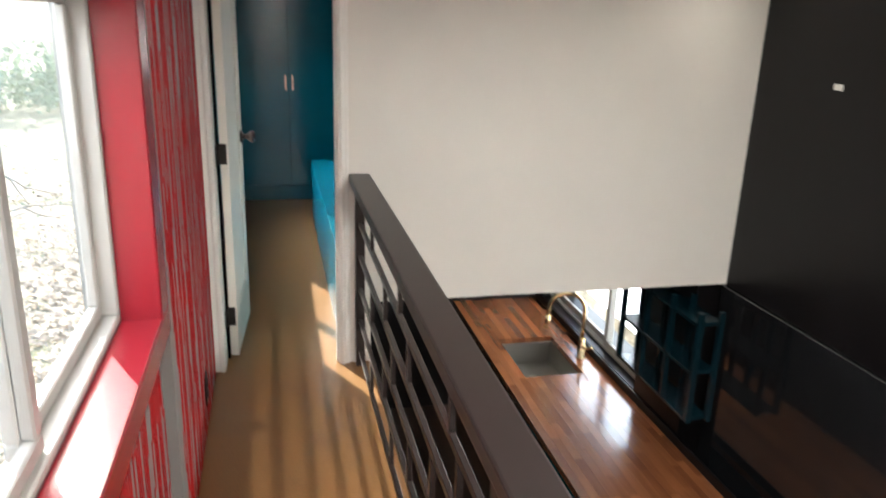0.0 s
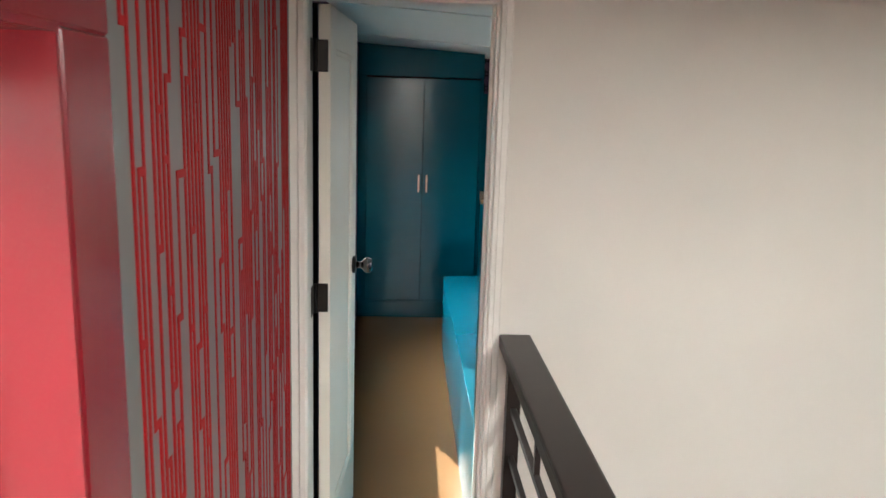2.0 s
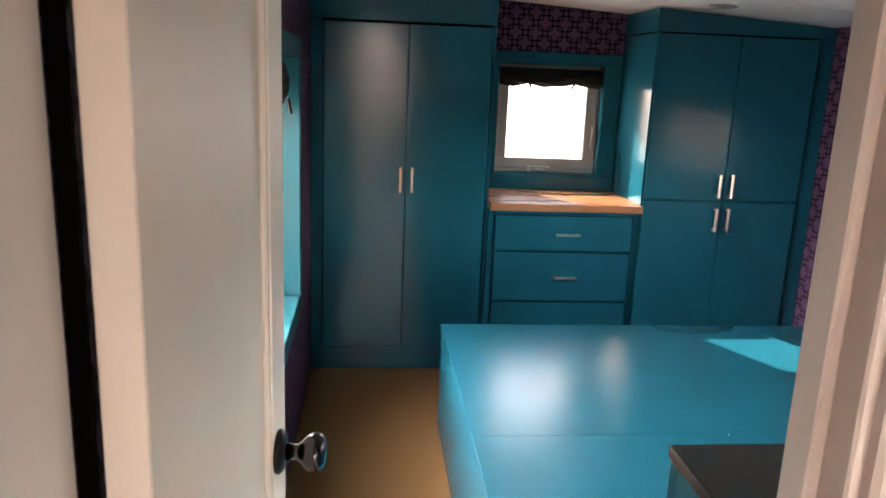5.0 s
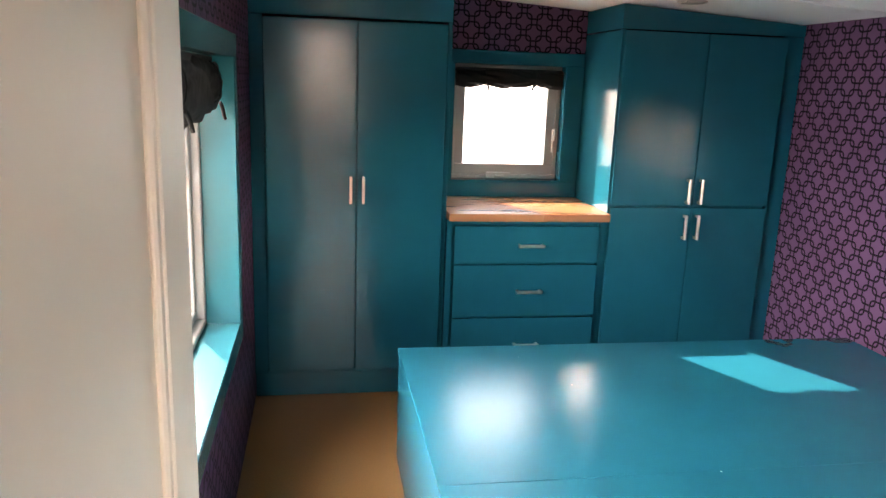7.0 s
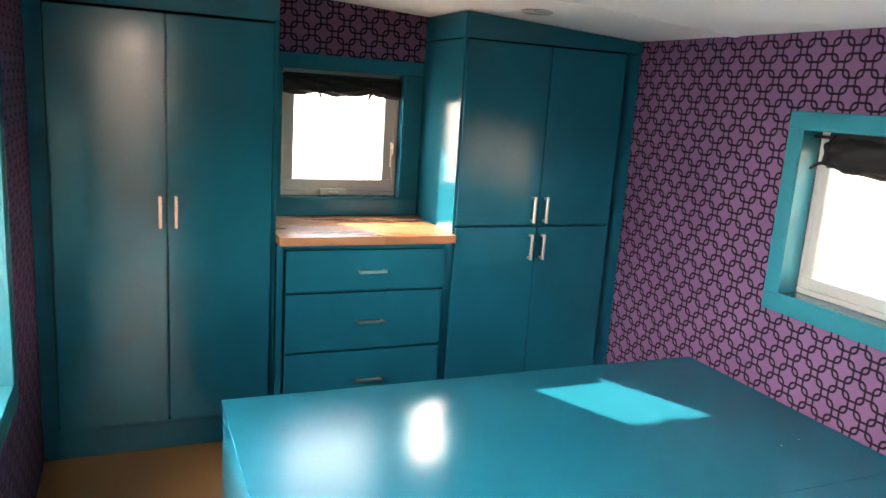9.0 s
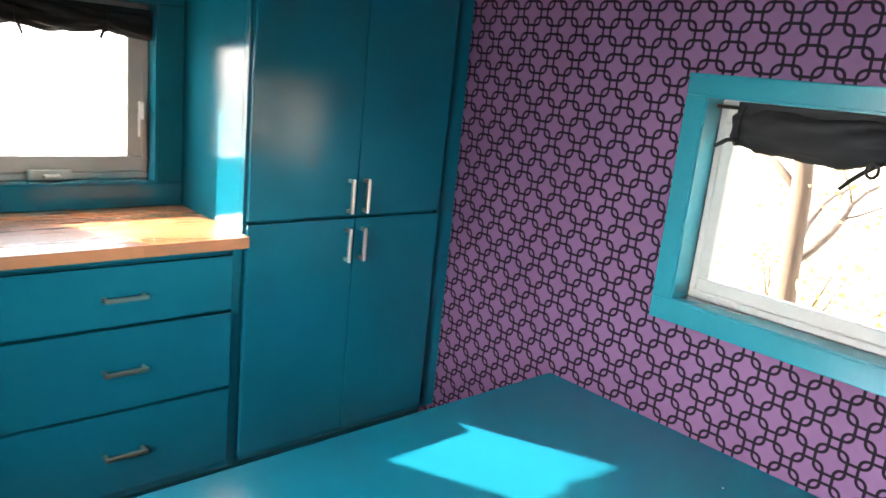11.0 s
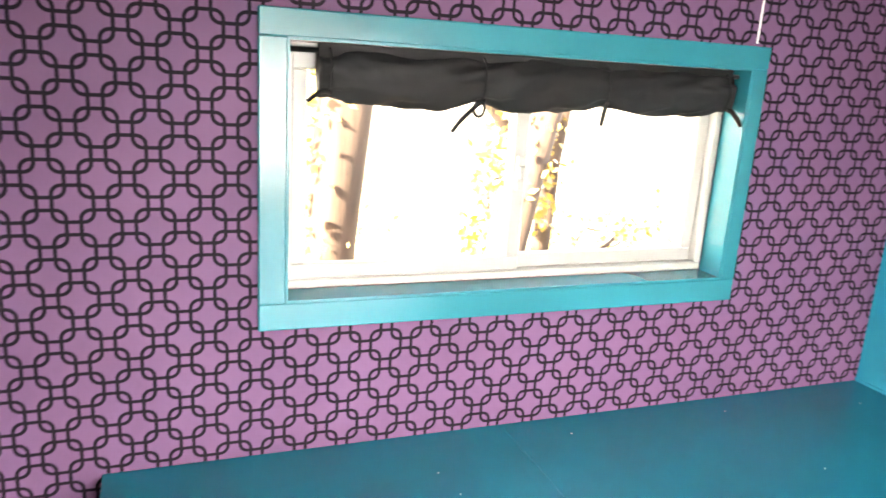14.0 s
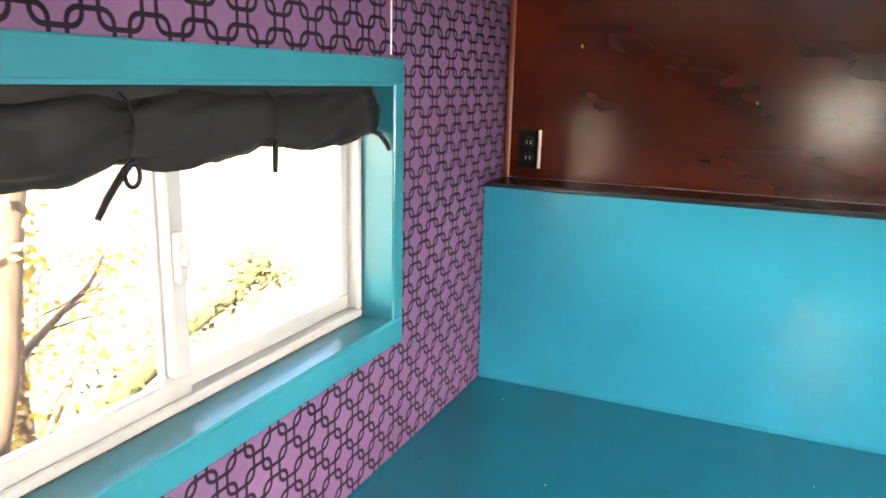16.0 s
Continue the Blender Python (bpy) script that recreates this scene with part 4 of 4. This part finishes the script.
def tree(at, height, r, seed, label, lean=(0, 0), branches=9, leaves=0, leaf_material=None, start=0.25, ivy=0, leaf_size=0.05, twig=3, fan=(0, math.tau), bark=None, bough=(), ivy_shift=0.0):
    rng = random.Random(seed)
    ob = thing("tree", at, label, "tree", "trees outside")
    pts, rad, d = limb((at[0], at[1], at[2] - 0.1), (lean[0], lean[1], 1), height, r, r * 0.35, rng, 0.05, 10)
    bm = tube(pts, [q * rng.uniform(0.92, 1.08) for q in rad], 14)
    for v in bm.verts:
        v.co += Vector((noise.noise(v.co * 5), noise.noise(v.co * 5 + Vector((9, 0, 0))), 0)) * r * 0.25
    part("trunk", bm, bark or M_bark, ob)
    tips, woods = [], []
    for i in range(branches):
        k = min(9, int((start + (1 - start) * rng.random()) * 10))
        ang = rng.uniform(*fan)
        bp, br, bd = limb(pts[k], (math.cos(ang), math.sin(ang), rng.uniform(0.1, 0.8)), height * rng.uniform(0.25, 0.45), rad[k] * 0.45, 0.012, rng, 0.22)
        woods.append(tube(bp, br, 7))
        tips += bp[3:]
        for j in range(twig):
            q = rng.randrange(2, len(bp))
            tp, tr, td = limb(bp[q], bd + Vector([rng.uniform(-0.9, 0.9) for _ in range(3)]), height * rng.uniform(0.06, 0.16), 0.012, 0.004, rng, 0.3, 5)
            woods.append(tube(tp, tr, 5))
            tips += tp[2:]
    if woods:
        part("limbs", join(*woods), bark or M_bark, ob)
    if bough:
        path = [Vector(p) for p in bough]
        fine = [path[i].lerp(path[i + 1], q / 5) + Vector((0, 0, rng.uniform(-0.02, 0.02))) for i in range(len(path) - 1) for q in range(5)] + [path[-1]]
        part("bough", tube(fine, [0.075 - 0.045 * i / len(fine) + rng.uniform(-0.008, 0.008) for i in range(len(fine))], 9), M_moss, ob, "low bough grown over with moss")
        part("moss_leaves", leaf_cloud(fine[2:], rng, 26, (0.09, 0.09, 0.08), 0.035), M_moss, ob)
    if leaves:
        part("crown", leaf_cloud(tips, rng, leaves, (0.18, 0.18, 0.16), leaf_size), leaf_material, ob)
    if ivy:
        spots = [p + Vector([rng.uniform(-1, 1) * r * 0.9 for _ in range(2)] + [rng.uniform(-0.2, 0.2)]) + Vector((0.1, ivy_shift, 0)) for p in pts[:8] for _ in range(6)]
        part("ivy", leaf_cloud(spots, rng, ivy, (r * 0.5, r * 0.5, 0.18), leaf_size), leaf_material, ob)
    return ob


GZ = -2.15
gb = bmesh.new()
bmesh.ops.create_grid(gb, x_segments=60, y_segments=60, size=400)
for v in gb.verts:
    far = max(0.0, math.hypot(v.co.x, v.co.y) - 40)
    v.co.z = GZ + 0.02 * far + 1.5 * noise.noise(v.co * 0.02) * min(1, far / 40)
structure("ground", gb, M_earth, "ground of dry leaf litter and pale grass", "ground")

tree((4.25, 5.43, GZ), 7.0, 0.205, 21, "tree trunk with ivy and yellow leaves", (0.0, -0.01), 8, 20, M_leaf, 0.45, 90, 0.036, 3, (-1.3, 1.3), ivy_shift=0.24)
tree((4.05, 5.27, GZ), 6.5, 0.14, 22, "leaning tree trunk with yellow leaves", (0.02, -0.30), 8, 12, M_leaf, 0.55, 90, 0.036, 3, (-1.3, 1.3), bough=((4.08, 4.85, -0.72), (4.40, 4.0, -0.42), (4.6, 3.07, -0.13), (4.62, 2.45, 0.02), (4.62, 2.12, 0.17), (4.66, 1.98, 0.02)))
tree((5.4, 3.4, GZ), 5.0, 0.10, 23, "small tree with sparse yellow leaves", (-0.05, 0.05), 9, 12, M_leaf, 0.30, 0, 0.035, 3, (-1.3, 1.3))
tree((6.5, 7.2, GZ), 6.0, 0.12, 24, "small tree with bare twisted branches", (0.0, 0.0), 12, 8, M_leaf, 0.3, 0, 0.035, 3, (-1.3, 1.3))
tree((-4.3, 8.6, GZ), 4.3, 0.06, 31, "small bare tree with tangled pale branches", (0.10, -0.06), 22, 1, M_shrub, 0.30, 0, 0.03, 10, (-1.6, 1.6), bark=M_palebark)
rng = random.Random(40)
for k, (x, y, w) in enumerate(((-10.5, 30, 2.4), (-14.5, 29, 2.0), (-7.0, 33, 2.6), (-19, 31, 2.5), (-2, 36, 2.4))):
    ob = thing("shrub", (x, y, GZ), "rounded dull green evergreen shrub", "shrub", "shrubs at the field edge")
    centres = [(x + rng.gauss(0, w * 0.55), y + rng.gauss(0, w * 0.5), GZ + abs(rng.gauss(0.9, 0.6))) for _ in range(60)]
    part("stem", tube([(x, y, GZ - 0.1), (x + 0.05, y, GZ + 1.2)], [0.09, 0.05], 7), M_bark, ob)
    part("foliage", leaf_cloud(centres, rng, 45, (0.32, 0.32, 0.28), 0.13), M_shrub, ob)
for x, y, w, h in ((7.6, 6.6, 0.9, 1.6), (8.4, 4.6, 1.1, 1.9), (7.0, 2.6, 0.8, 1.5), (9.5, 8.4, 1.2, 1.8)):
    ob = thing("bush", (x, y, GZ), "loose golden leaved bush on the bank", "bush", "bushes on the bank")
    part("stems", join(*[tube(*limb((x, y, GZ - 0.05), (rng.uniform(-0.5, 0.5), rng.uniform(-0.5, 0.5), 1), h * 1.2, 0.03, 0.008, rng, 0.15)[:2], 6) for _ in range(6)]), M_bark, ob)
    part("foliage", leaf_cloud([(x + rng.gauss(0, w * 0.5), y + rng.gauss(0, w * 0.5), GZ + h * rng.uniform(0.3, 1.1)) for _ in range(40)], rng, 28, (0.2, 0.2, 0.18), 0.05), M_leaf, ob)
rng = random.Random(91)
verts, faces = [], []
for _ in range(16000):
    y = rng.gauss(7.0, 5.5)
    x = -0.9 - abs(rng.gauss(0.0, 1.2 + 0.45 * abs(y)))
    a, q = rng.uniform(0, math.tau), rng.uniform(0.035, 0.085)
    n = len(verts)
    for k, lift in ((0, 0.0), (1, rng.uniform(0, 0.06)), (2, 0.0), (3, rng.uniform(0, 0.06))):
        w = q if k % 2 == 0 else q * 0.55
        verts.append((x + w * math.cos(a + k * math.pi / 2), y + w * math.sin(a + k * math.pi / 2), GZ + 0.012 + lift))
    faces.append((n, n + 1, n + 2, n + 3))
me = bpy.data.meshes.new("leaf_litter")
me.from_pydata(verts, [], faces)
me.materials.append(M_dry)
tagged(new("leaf_litter", me), "dry brown fallen leaves scattered over the ground", "leaves", "", "stuff")
def hillside(first, last):
    """A far rise of the land with an uneven top, between two bearings in degrees."""
    bm, prev = bmesh.new(), None
    steps = int((last - first) / 3.75)
    for i in range(steps + 1):
        a = radians(first + (last - first) * i / steps)
        z = 72 + 9 * noise.noise((math.cos(a) * 3, math.sin(a) * 3, 0)) + 5 * noise.noise((math.cos(a) * 22, math.sin(a) * 22, 3))
        cur = (bm.verts.new((385 * math.cos(a), 385 * math.sin(a), GZ - 2)), bm.verts.new((385 * math.cos(a), 385 * math.sin(a), z)))
        if prev:
            bm.faces.new((prev[0], cur[0], cur[1], prev[1]))
        prev = cur
    return bm


structure("backdrop", hillside(75, 270), M_hill, "bare wood on a far hillside, its haze put in as pale glow", "backdrop")
structure("backdrop", hillside(-90, 75), M_farbank, "pale far hillside, its brightness put in as a glow", "backdrop")


# ---- hall wallpaper ----
rng = random.Random(77)
PITCH, LINE_W, BAR = 0.0182, 0.0087, 0.0115
COLUMNS = int(3.68 / PITCH)
sheet = {"v": []}


def pad(y0, y1, z0, z1):
    """A slightly raised bar of the relief paper, cut round the window boards."""
    base = LINE_X if y0 > 2.505 else WX
    top = base + 0.0012 + 0.0005 * ((len(sheet["v"]) * 0.0772542) % 1.0)
    spans = [(z0, z1)]
    if y1 > RED[0] - 0.10 and y0 < RED[1] + 0.108:
        spans = [(z0, min(z1, RED[2] - 0.077)), (max(z0, RED[3] + 0.077), z1)]
    for a, b in spans:
        if b - a > 0.003:
            for x in (base - 0.0005, top):
                sheet["v"] += [(x, y0, a), (x, y1, a), (x, y1, b), (x, y0, b)]


def column_y(c):
    return 0.02 + c * PITCH


def close_line(c, z):
    """Lays the upright line of a column from where it began up to z."""
    pad(column_y(c) - LINE_W / 2, column_y(c) + LINE_W / 2, began.pop(c), z)


began = {c: 0.003 for c in range(COLUMNS) if rng.random() < 0.70 or c > COLUMNS - 4}
last = {c: rng.uniform(-0.5, 0.0) for c in range(COLUMNS)}
z = 0.02
while z < 1.90:
    for c in rng.sample(range(1, COLUMNS - 4), COLUMNS - 5):
        if c not in began or z - last[c] < 0.09 or rng.random() > 0.048:
            continue
        k = rng.choice((-1, 1))
        if rng.random() < 0.18 and 2 < c < COLUMNS - 3 and c + k not in began:
            k *= 2
        d = c + k
        if z - last[d] < 0.05:
            continue
        crowd = sum(1 for q in range(c - 6, c + 7) if q in began) / 13
        ya, yb = sorted((column_y(c), column_y(d)))
        pad(ya - LINE_W / 2, yb + LINE_W / 2, z - BAR / 2, z + BAR / 2)
        if d in began:
            if crowd > 0.68:
                close_line(c, z)
        else:
            if crowd > 0.74 or rng.random() < 0.5:
                close_line(c, z)
            began[d] = z
        last[c] = last[d] = z
    z += 0.008
for c in list(began):
    close_line(c, 1.925)
# the stretch beside the door as single pieces, the rest joined
pieces = [[sheet["v"][n + k] for k in range(8)] for n in range(0, len(sheet["v"]), 8)]
near = [p for p in pieces if p[0][1] > 2.62]
rest = [p for p in pieces if p[0][1] <= 2.62] + near[300:]
FACES = [(4, 5, 6, 7)] + [(k, (k + 1) % 4, 4 + (k + 1) % 4, 4 + k) for k in range(4)]


def relief(name, group):
    me = bpy.data.meshes.new(name)
    me.from_pydata([v for p in group for v in p], [], [tuple(8 * i + k for k in f) for i in range(len(group)) for f in FACES])
    me.materials.append(M_redline)
    return new(name, me)


wallpaper = tagged(relief("wallpaper", rest), "raised red circuit-like lines on the grey wallpaper", "wallpaper", "", "structure")
for p in near[:300]:
    relief("relief_line", [p]).parent = wallpaper
